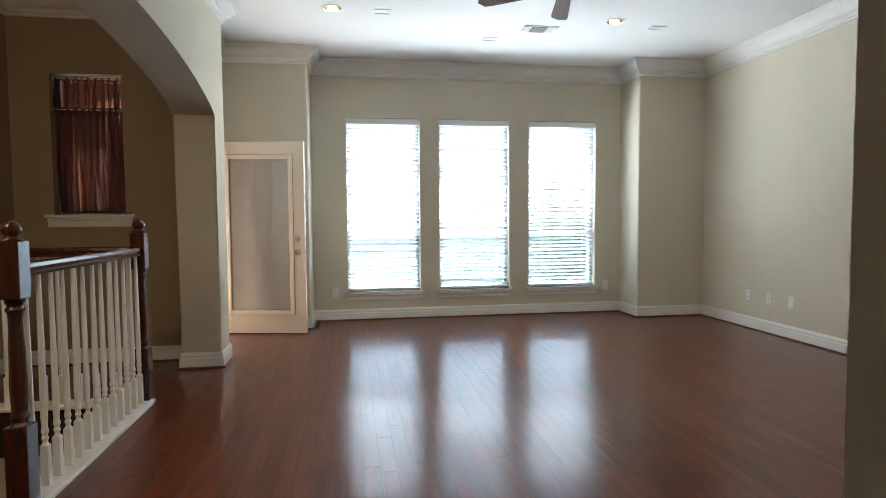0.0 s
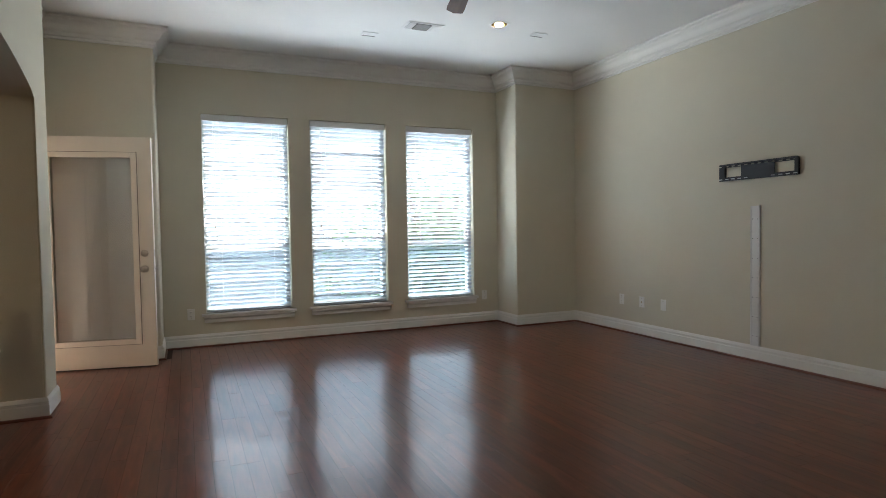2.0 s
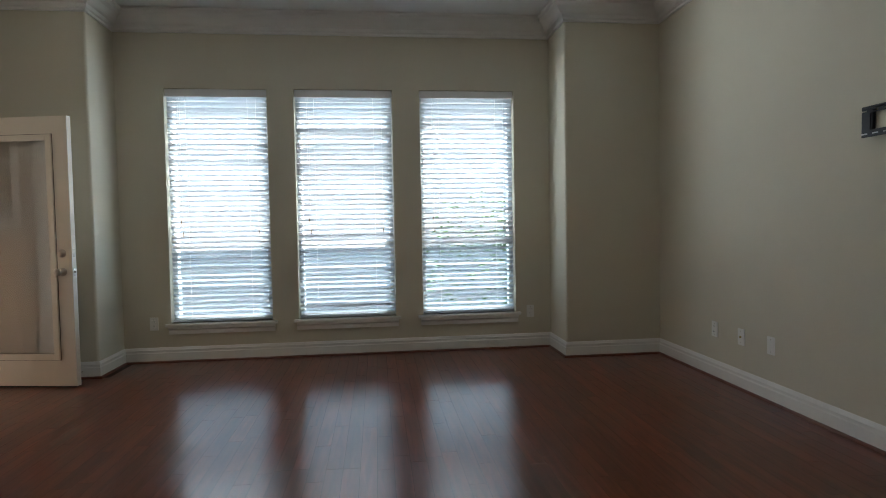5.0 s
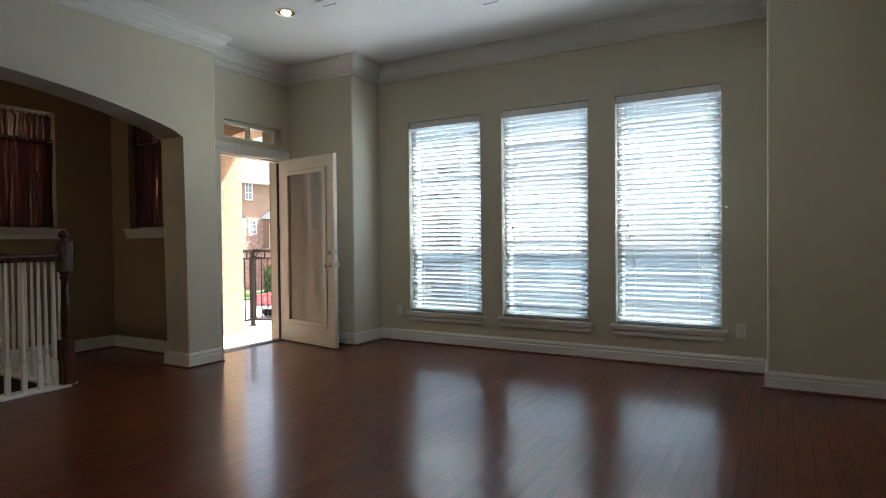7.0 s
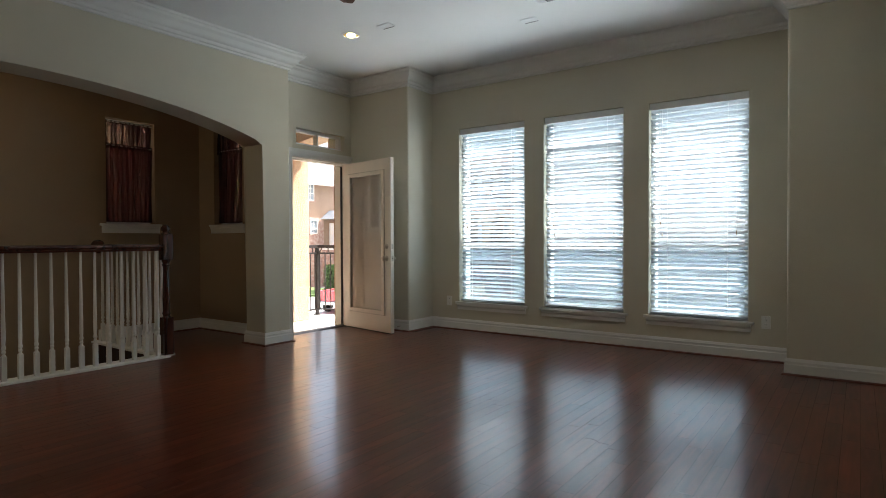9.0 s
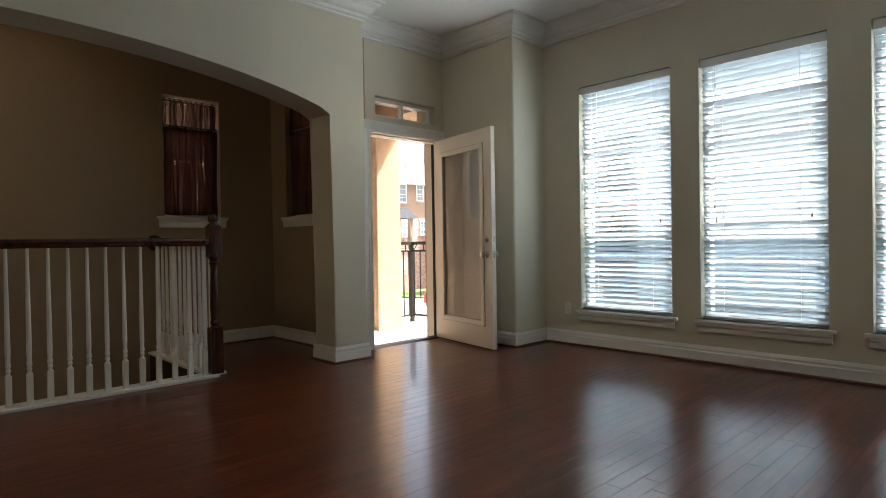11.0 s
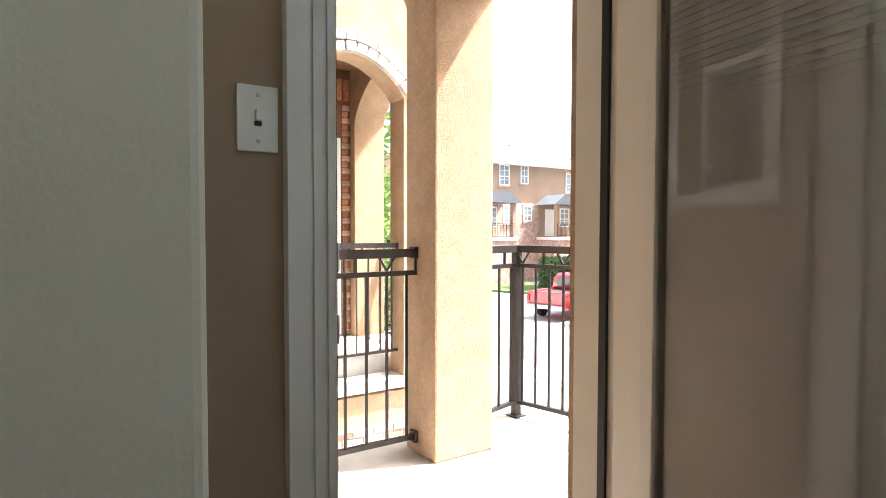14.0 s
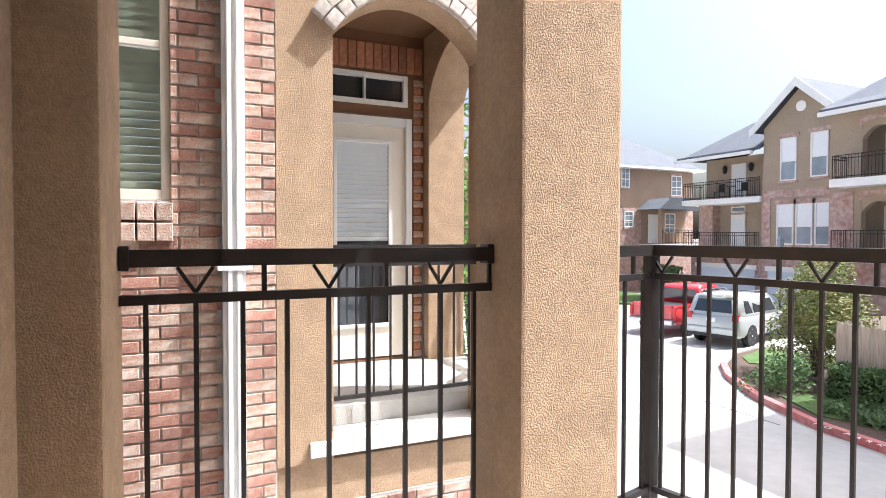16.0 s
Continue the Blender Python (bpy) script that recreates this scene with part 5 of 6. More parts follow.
bush = thing("round_bush", (-10.0, 19.2, G + 0.1), "clipped round dark green bush in the planting bed", "bush")
leaf_ball("foliage", bush, (0, 0, 0.42), (0.62, 0.62, 0.50), 2600, 0.045, LEAF, 3, 0.75)
box_hedge((-7.9, 19.95, G + 0.1), (2.6, 0.55, 0.72), 4200, 0.05, LEAF, 4, "clipped green box hedge by the wooden fence")
box_hedge((-6.4, 19.2, G + 0.08), (4.2, 1.6, 0.22), 3500, 0.05, LEAF, 5, "low spreading dark green ground cover")


def tree(name, loc, height, crown, count, leaf, mat, seed, label, stems=5, low=0.62):
    t = thing(name, loc, label, "tree")
    r = random.Random(seed)
    tips = []
    b = bmesh.new()
    for k in range(stems):
        a_ = 6.28 * k / stems + r.uniform(-0.4, 0.4)
        pts = [(0.03 * math.cos(a_), 0.03 * math.sin(a_), 0)]
        for q in (0.3, 0.6, 0.85):
            w = crown * 0.55 * q * r.uniform(0.6, 1.1)
            pts.append((w * math.cos(a_ + q), w * math.sin(a_ + q), height * q))
        tube(b, pts, 0.022 * height / 2, 6)
        tips.append(pts[-1])
    part("trunk", b, BARK, t)
    leaf_ball("crown", t, (0, 0, height * low), (crown, crown, height * 0.42), count, leaf, mat, seed + 1)
    return t


tree("crape_myrtle", (-10.7, 21.5, G + 0.1), 2.45, 1.15, 15000, 0.055, LEAFY, 21, "small multi-stemmed tree with yellow-green leaves", 7, 0.5)
tree("garden_tree", (-10.2, 11.0, G), 5.6, 1.5, 6000, 0.07, LEAFB, 31, "slender bright green tree beyond the facing balcony")
tree("street_tree", (6.4, 15.2, G), 6.0, 1.7, 6000, 0.09, LEAF, 41, "leafy green tree in front of the windows")


# wooden fence
def fence_run(x0, y0, x1, y1, h, label):
    d = Vector((x1 - x0, y1 - y0))
    f = thing("wooden_fence", (x0, y0, G), label, "fence", "cedar fences")
    f.rotation_euler = (0, 0, math.atan2(d.y, d.x))
    n = int(d.length / 0.145)
    me = finish(prism(bmesh.new(), [(0, 0), (0.138, 0), (0.138, h - 0.03), (0.11, h), (0.028, h), (0, h - 0.03)], "y", -0.01, 0.01), FENCE, "picket")
    for k in range(n):
        o = new("picket", me)
        o.parent, o.location = f, (k * 0.145, random.uniform(-0.004, 0.004), random.uniform(-0.015, 0.015))
    for z in (0.3, h - 0.35):
        box("fence_rail", f, FENCE, 0, 0.012, z, d.length, 0.05, z + 0.09)
    return f


fence_run(-9.5, 20.45, -5.0, 20.35, 1.75, "weathered cedar board fence with a gate latch")
fence_run(-9.52, 20.47, -10.1, 25.5, 1.75, "weathered cedar board fence returning to the house")
fence_run(-33.5, 20.0, -33.5, 33.0, 1.6, "weathered grey cedar fence in front of the far house")
box_hedge((-31.6, 28.6, G + 0.05), (1.0, 7.0, 1.15), 3600, 0.11, LEAF, 6, "clipped green hedge along the far fence")
box_hedge((-26.8, 32.2, G + 0.05), (1.6, 1.6, 1.9), 2600, 0.10, LEAF, 7, "tall clipped dark shrub beside the garages")
pl = thing("post_lamp", (-19.5, 32.4, G), "black lantern on a slender post by the drive", "street lamp")
part("pole", turned(bmesh.new(), [(0.09, 0), (0.06, 0.2), (0.04, 0.3), (0.035, 3.1)], 0, 0, 10), BLACKPL, pl)
part("lantern", turned(bmesh.new(), [(0.05, 3.1), (0.14, 3.2), (0.18, 3.6), (0.20, 3.62), (0.03, 3.85), (0.0, 3.9)], 0, 0, 6), FARGLASS, pl)


# ---- far houses ----
def far_window(parent, axis, plane, a0, a1, z0, z1, out, shutters=False, sill=True, grid=True):
    """A framed window on a house wall; out is the side (+1 or -1) that it looks to."""
    def bb(bm_, p0, p1, q0, q1, w0, w1):
        lo, hi = plane + out * p0, plane + out * p1
        return bx(bm_, lo, q0, w0, hi, q1, w1) if axis == "x" else bx(bm_, q0, lo, w0, q1, hi, w1)
    w = part("window", bb(bmesh.new(), -0.03, 0.012, a0, a1, z0, z1), SLATW if shutters else FARGLASS, parent)
    f = bmesh.new()
    t = 0.07
    for q in ((a0, a0 + t, z0, z1), (a1 - t, a1, z0, z1), (a0 + t, a1 - t, z0, z0 + t), (a0 + t, a1 - t, z1 - t, z1), (a0 + t, a1 - t, (z0 + z1) / 2 - 0.03 - 0.1, (z0 + z1) / 2 + 0.03 - 0.1)):
        bb(f, 0.012, 0.05, *q)
    part("frame", f, TRIM, w)
    if shutters:
        part("lower_pane", bb(bmesh.new(), 0.013, 0.02, a0 + t, a1 - t, z0 + t, (z0 + z1) / 2 - 0.13), FARGLASS, w)
    elif grid:
        g = bmesh.new()
        bb(g, 0.013, 0.03, (a0 + a1) / 2 - 0.015, (a0 + a1) / 2 + 0.015, z0 + t, z1 - t)
        for q in (0.28, 0.72):
            z = z0 + (z1 - z0) * q
            bb(g, 0.014, 0.028, a0 + t, a1 - t, z - 0.012, z + 0.012)
        part("muntin", g, TRIM, w)
    if sill:
        part("sill", bb(bmesh.new(), 0.0, 0.09, a0 - 0.1, a1 + 0.1, z0 - 0.11, z0 - 0.005), BRICKF, w)
        part("lintel", bb(bmesh.new(), 0.0, 0.04, a0 - 0.12, a1 + 0.12, z1 + 0.005, z1 + 0.22), BRICKF, w)
    return w


def far_rail(parent, pts, z0, h):
    for (x0, y0), (x1, y1) in zip(pts, pts[1:]):
        d = Vector((x1 - x0, y1 - y0))
        b = bmesh.new()
        for z in (z0 + 0.1, z0 + h - 0.15, z0 + h):
            tube(b, [(x0, y0, z), (x1, y1, z)], 0.022, 4)
        n = max(2, int(d.length / 0.13))
        for k in range(n + 1):
            p = Vector((x0, y0)) + d * k / n
            tube(b, [(p.x, p.y, z0), (p.x, p.y, z0 + h)], 0.010 if k % 9 else 0.02, 4)
        part("railing", b, IRON, parent)


def far_door(parent, axis, plane, a0, a1, z0, z1, out):
    def bb(bm_, p0, p1, q0, q1, w0, w1):
        lo, hi = plane + out * p0, plane + out * p1
        return bx(bm_, lo, q0, w0, hi, q1, w1) if axis == "x" else bx(bm_, q0, lo, w0, q1, hi, w1)
    d = part("door", bb(bmesh.new(), 0.0, 0.05, a0, a1, z0, z1), TRIM, parent)
    part("glass", bb(bmesh.new(), 0.05, 0.06, a0 + 0.18, a1 - 0.18, z0 + 0.3, z1 - 0.2), SLATW, d)
    return d


# taupe house at the end of the drive, facing +x
HX = -32.0
hs = thing("taupe_house", (0, 0.7, -0.25), "taupe stucco and brick house with grey hip roof and small porches", "house", "far houses")
part("upper_wall", bx(bmesh.new(), HX - 9, 14.0, 3.2, HX, 39.6, 6.05), STUCCOT, hs)
part("lower_wall", bx(bmesh.new(), HX - 9, 14.0, G, HX + 0.06, 39.6, 3.2), BRICKF, hs)
b = bmesh.new()
r0 = [b.verts.new(v) for v in ((HX - 9.6, 13.4, 6.05), (HX + 0.6, 13.4, 6.05), (HX + 0.6, 40.2, 6.05), (HX - 9.6, 40.2, 6.05))]
r1 = [b.verts.new(v) for v in ((HX - 4.5, 19.0, 9.6), (HX - 4.5, 34.0, 9.6))]
for q in ((r0[0], r0[1], r1[0]), (r0[1], r0[2], r1[1], r1[0]), (r0[2], r0[3], r1[1]), (r0[3], r0[0], r1[0], r1[1]), (r0[3], r0[2], r0[1], r0[0])):
    b.faces.new(q)
part("roof", b, SHINGLE, hs)
part("fascia", bx(bmesh.new(), HX - 9.6, 13.4, 5.9, HX + 0.62, 40.2, 6.05), TRIM, hs)
for a0, a1, z0, z1 in ((37.5, 38.5, 4.15, 5.6), (30.97, 31.9, 4.43, 5.9), (32.95, 33.7, 4.6, 5.95), (26.0, 27.0, 4.3, 5.8), (23.0, 24.0, 4.3, 5.8), (31.3, 32.3, 1.7, 3.0), (33.2, 34.0, 1.9, 3.0), (26.0, 27.0, 1.7, 3.0)):
    far_window(hs, "x", HX + (0.06 if z0 < 3 else 0.0), a0, a1, z0, z1, 1)
for y0, y1 in ((34.5, 39.0), (27.4, 31.0)):
    p = part("porch_roof", prism(bmesh.new(), [(y0 - 0.2, 3.1), (y1 + 0.2, 3.1), (y1 - 0.8, 3.85), (y0 + 0.8, 3.85)], "x", HX + 0.07, HX + 2.2), SHINGLE, hs)
    part("porch_floor", bx(bmesh.new(), HX + 0.07, y0, 0.55, HX + 2.0, y1, 0.75), TRIM, hs)
    for y in (y0 + 0.25, y1 - 0.35):
        part("porch_post", bx(bmesh.new(), HX + 1.6, y, 0.75, HX + 1.9, y + 0.28, 3.1), STUCCOT, hs)
    part("porch_back", bx(bmesh.new(), HX + 0.07, y0 + 0.2, 0.75, HX + 0.1, y1 - 0.2, 3.08), STUCCOT, hs)
    far_door(hs, "x", HX + 0.1, y0 + 0.8, y0 + 1.7, 0.8, 2.8, 1)
    far_window(hs, "x", HX + 0.1, y0 + 2.3, y0 + 3.3, 1.5, 2.9, 1, sill=False)
    far_rail(hs, [(HX + 1.95, y0 + 0.3), (HX + 1.95, y1 - 0.3)], 0.75, 0.95)
    part("base_wall", bx(bmesh.new(), HX + 0.07, y0, G, HX + 1.9, y1, 0.55), BRICKF, hs)
for y, z in ((33.2, 7.6), (36.0, 7.2), (30.5, 8.2)):
    part("roof_vent", tube(bmesh.new(), [(HX - 1.6, y, z - 0.6), (HX - 1.6, y, z)], 0.09), BLACKPL, hs)

# beige townhouse across the drive, facing -y
FY = 34.0
th = thing("beige_townhouse", (0.65, 0, -0.3), "three-storey beige stucco townhouse with brick base, gable and balconies", "house", "far houses")
b = bmesh.new()
bx(b, -22.3, FY, 3.68, -18.3, FY + 9, 6.9)
prism(b, [(-22.3, 6.9), (-18.3, 6.9), (-20.3, 8.75)], "y", FY, FY + 9)
part("gable_wall", b, STUCCOB, th)
b = bx(bmesh.new(), -22.3, FY, 0.6, -18.3, FY + 9, 3.3)
part("middle_wall", b, STUCCOB, th)
part("brick_band", bx(bmesh.new(), -22.33, FY - 0.05, 3.3, -18.27, FY + 9, 3.68), BRICKF, th)
for x0, x1 in ((-22.33, -21.85), (-18.6, -18.27)):
    part("brick_pier", bx(bmesh.new(), x0, FY - 0.045, 0.6, x1, FY + 1, 3.3), BRICKF, th)
part("brick_base", bx(bmesh.new(), -22.36, FY - 0.06, G, -18.2, FY + 9, 0.6), BRICKF, th)
part("recess_wall", bx(bmesh.new(), -27.3, FY + 1.6, 0.4, -22.3, FY + 9, 5.9), STUCCOB, th)
part("recess_base", bx(bmesh.new(), -27.3, FY + 0.4, G, -22.36, FY + 9, 0.4), BRICKF, th)
part("recess_pier", bx(bmesh.new(), -27.3, FY + 1.0, 0.4, -26.3, FY + 1.6, 3.5), BRICKF, th)
for z in (0.55, 3.45):
    part("balcony", bx(bmesh.new(), -27.5, FY - 0.2, z - 0.3, -22.35, FY + 1.6, z), TRIM, th)
    far_rail(th, [(-27.4, FY + 1.5), (-27.4, FY - 0.15), (-22.4, FY - 0.15)], z, 1.0)
    for x0 in (-25.5, -23.4):
        far_door(th, "y", FY + 1.6, x0, x0 + 0.95, z, z + 2.05, -1)
    if z < 1:
        for x0 in (-25.5, -23.4):
            far_window(th, "y", FY + 1.6, x0, x0 + 0.95, z + 2.15, z + 2.5, -1, sill=True, grid=False)
for a0, a1, z0, z1 in ((-21.35, -20.5, 4.13, 6.26), (-19.8, -18.95, 4.2, 6.33), (-21.5, -20.6, 0.92, 2.95), (-20.5, -19.65, 0.92, 2.95), (-19.55, -18.7, 0.92, 2.95)):
    far_window(th, "y", FY, a0, a1, z0, z1, -1, True)
r = turned(bmesh.new(), [(0.26, 0), (0.26, 0.06), (0.2, 0.07)], 0, 0, 20)
bmesh.ops.rotate(r, verts=r.verts[:], matrix=Matrix.Rotation(radians(90), 3, "X"))
bmesh.ops.translate(r, verts=r.verts[:], vec=(-20.3, FY, 7.72))
part("round_vent", r, TRIM, th)
# garages
for x0, x1 in ((-26.8, -23.0), (-21.9, -18.7)):
    gy = FY + 0.4 if x0 < -23 else FY - 0.06
    g = part("garage_door", bx(bmesh.new(), x0, gy - 0.05, G, x1, gy - 0.002, -0.45), GARAGE, th)
    for z in (-2.2, -1.62, -1.04):
        part("panel_groove", bx(bmesh.new(), x0 + 0.03, gy - 0.054, z - 0.012, x1 - 0.03, gy - 0.051, z + 0.012), SLOT, g)
    part("garage_trim", bx(bmesh.new(), x0 - 0.12, gy - 0.1, -0.45, x1 + 0.12, gy - 0.003, -0.2), TRIM, th)
# right-hand bay with arched balconies
BY = FY - 1.0
b = bmesh.new()
wall_with_holes(b, "y", BY, BY + 0.35, -18.25, -8.0, G, 6.9, [(-16.9, -15.6, 0.62, 2.9), (-15.0, -13.7, 0.62, 2.9), (-16.9, -15.6, 3.85, 6.2), (-15.0, -13.7, 3.85, 6.2), (-12.5, -11.4, 0.9, 2.95), (-12.5, -11.4, 4.1, 6.2)])
part("bay_wall", b, STUCCOB, th)
part("bay_pier", bx(bmesh.new(), -18.25, BY - 0.05, 0.4, -17.2, BY - 0.001, 3.3), BRICKF, th)
part("bay_base", bx(bmesh.new(), -18.28, BY - 0.06, G, -8.0, BY - 0.002, 0.3), BRICKF, th)
part("bay_back", bx(bmesh.new(), -18.2, BY + 1.5, G, -8.0, BY + 9, 6.9), STUCCOB, th)
for z in (0.6, 3.8):
    part("balcony", bx(bmesh.new(), -17.6, BY - 1.1, z - 0.35, -13.2, BY - 0.062, z), TRIM, th)
    part("balcony_floor", bx(bmesh.new(), -17.6, BY - 0.05, z - 0.05, -13.2, BY + 1.5, z), CONCRETE, th)
    far_rail(th, [(-17.5, BY - 0.07), (-17.5, BY - 1.05), (-13.3, BY - 1.05), (-13.3, BY - 0.07)], z, 1.0)
    far_door(th, "y", BY + 1.5, -16.8, -15.9, z, z + 2.1, -1)
    far_window(th, "y", BY + 1.5, -14.9, -13.9, z + 0.8, z + 2.2, -1, sill=False)
    for x0 in (-16.9, -15.0):
        part("arch_head", arch_wall(bmesh.new(), "y", BY + 0.02, BY + 0.33, x0, x0 + 1.3, z + 1.75, 0.5, z + 2.45), STUCCOB, th)
        part("arch_trim", arch_wall(bmesh.new(), "y", BY - 0.03, BY - 0.001, x0 - 0.1, x0 + 1.4, z + 2.28, 0.25, z + 2.7), BRICKF, th)


def slope(name, pts, mat, th_=0.14):
    b = bmesh.new()
    lo, up = [b.verts.new(p) for p in pts], [b.verts.new((p[0], p[1], p[2] + th_)) for p in pts]
    b.faces.new(lo[::-1]), b.faces.new(up)
    for k in range(len(pts)):
        b.faces.new((lo[k], lo[(k + 1) % len(pts)], up[(k + 1) % len(pts)], up[k]))
    return part(name, b, mat, th)


slope("roof", [(-22.75, FY - 0.45, 6.75), (-20.3, FY - 0.45, 8.95), (-20.3, FY + 9, 8.95), (-22.75, FY + 9, 6.75)], SHINGLE)
slope("roof", [(-20.3, FY - 0.45, 8.95), (-17.85, FY - 0.45, 6.75), (-17.85, FY + 9, 6.75), (-20.3, FY + 9, 8.95)], SHINGLE)
slope("roof", [(-27.8, FY - 0.3, 5.85), (-22.3, FY - 0.3, 5.85), (-22.3, FY + 5.5, 9.4), (-24.0, FY + 5.5, 9.4), (-27.8, FY + 5.0, 5.9)], SHINGLE)
slope("roof", [(-18.4, BY - 0.6, 6.85), (-7.8, BY - 0.6, 6.85), (-10.0, BY + 5.5, 10.4), (-16.0, BY + 5.5, 10.4), (-18.4, BY + 5.5, 9.4)], SHINGLE)
for s in (-1, 1):
    slope("barge_board", [(-20.3, FY - 0.5, 8.64), (-20.3 + s * 2.5, FY - 0.5, 6.42), (-20.3 + s * 2.5, FY - 0.46, 6.42), (-20.3, FY - 0.46, 8.64)], TRIM, 0.46)
part("gutter", bx(bmesh.new(), -27.9, FY - 0.45, 5.68, -22.7, FY - 0.3, 5.86), TRIM, th)
part("gutter", bx(bmesh.new(), -18.4, BY - 0.75, 6.66, -7.8, BY - 0.6, 6.86), TRIM, th)
for x in (-24.2, -25.9):
    part("wall_lantern", turned(bmesh.new(), [(0.05, 5.0), (0.11, 5.08), (0.14, 5.35), (0.03, 5.5)], x, FY + 1.48, 6), BLACKPL, th)
# balcony table and chairs, small and dark
bt = thing("bistro_table", (-24.25, FY + 0.7, 3.15), "small dark metal balcony table", "table")
part("top", turned(bmesh.new(), [(0.33, 0.70), (0.33, 0.73)], 0, 0, 14), IRON, bt)
part("leg", tube(bmesh.new(), [(0, 0, 0), (0, 0, 0.7)], 0.03), IRON, bt)
for x in (-25.6, -24.1):
    bc = thing("bistro_chair", (x + 0.65, FY + 0.7, 3.15), "dark metal balcony chair", "chair", "balcony chairs")
    part("seat", bx(bmesh.new(), -0.2, -0.2, 0.42, 0.2, 0.2, 0.45), IRON, bc)
    part("backrest", bx(bmesh.new(), -0.2, 0.17, 0.46, 0.2, 0.2, 0.9), IRON, bc)
    for sx in (-0.18, 0.18):
        for sy in (-0.18, 0.18):
            part("leg", tube(bmesh.new(), [(sx, sy, 0), (sx, sy, 0.42)], 0.015, 5), IRON, bc)

# pale house whose shadow lies over the drive; our own unseen upper storey, added to cast shade
oh = thing("corner_house", (0, 0, 0), "pale stucco townhouse at the corner of the drive", "house", "far houses")
part("wall", bx(bmesh.new(), -6.0, 20.8, G, 22, 31, 8.2), STUCCOP, oh)
part("roof", prism(bmesh.new(), [(20.3, 8.2), (31.5, 8.2), (26, 10.6)], "x", -6.4, 22.5), SHINGLE, oh)
up = thing("upper_storey", (0, 0, 0), "unseen ochre stucco storey, added above the balcony to cast shade", "house wall", "", "structure")
part("wall", bx(bmesh.new(), -2.72, -4.2, H + 0.301, 5.2, YW + 0.2, 6.4), STUCCO, up)
part("eave", bx(bmesh.new(), -3.1, -4.6, 6.4, 5.6, YW + 0.6, 6.6), TRIM, up)


# ---- parked cars ----
def wheel(parent, x, y, r, spokes):
    w = part("wheel", turned(bmesh.new(), [(r * 0.62, -0.11), (r * 0.95, -0.11), (r, -0.07), (r, 0.07), (r * 0.95, 0.11), (r * 0.62, 0.11)], 0, 0, 24), TYRE, parent)
    w.matrix_local = pose(x, y, r, 0, 90, 0)
    b = turned(bmesh.new(), [(r * 0.63, -0.09), (r * 0.63, 0.09), (r * 0.56, 0.10), (r * 0.52, 0.06)], 0, 0, 24)
    part("rim", b, BLACKPL if spokes else ALLOY, w)
    s = bmesh.new()
    for k in range(6):
        a_ = k * math.pi / 3
        for d in (-0.09, 0.09):
            tube(s, [(0.04 * math.cos(a_), 0.04 * math.sin(a_), 0.085), (r * 0.58 * math.cos(a_ + d), r * 0.58 * math.sin(a_ + d), 0.095)], 0.022, 4)
    turned(s, [(0.07, 0.05), (0.07, 0.105), (0.04, 0.11)], 0, 0, 12)
    part("spokes", s, ALLOY, w)


def loft(bm, sections):
    """A closed body through cross-sections (y, [(x, z) ...])."""
    rows = [[bm.verts.new((x, y, z)) for x, z in pts] for y, pts in sections]
    n = len(rows[0])
    for a_, b_ in zip(rows, rows[1:]):
        for k in range(n):
            bm.faces.new((a_[k], a_[(k + 1) % n], b_[(k + 1) % n], b_[k]))
    bm.faces.new(rows[0]), bm.faces.new(rows[-1][::-1])
    return bm


def body_section(w, z0, z1, belly=0.04):
    h = w / 2
    return [(-h + 0.08, z0), (-h, z0 + 0.12), (-h - belly + 0.03, (z0 + z1) / 2), (-h, z1 - 0.10), (-h + 0.07, z1), (h - 0.07, z1), (h, z1 - 0.10), (h + belly - 0.03, (z0 + z1) / 2), (h, z0 + 0.12), (h - 0.08, z0)]


def cab_section(w0, w1, z0, z1):
    return [(-w0 / 2, z0), (-w1 / 2 - 0.02, z1 - 0.08), (-w1 / 2 + 0.08, z1), (w1 / 2 - 0.08, z1), (w1 / 2 + 0.02, z1 - 0.08), (w0 / 2, z0)]


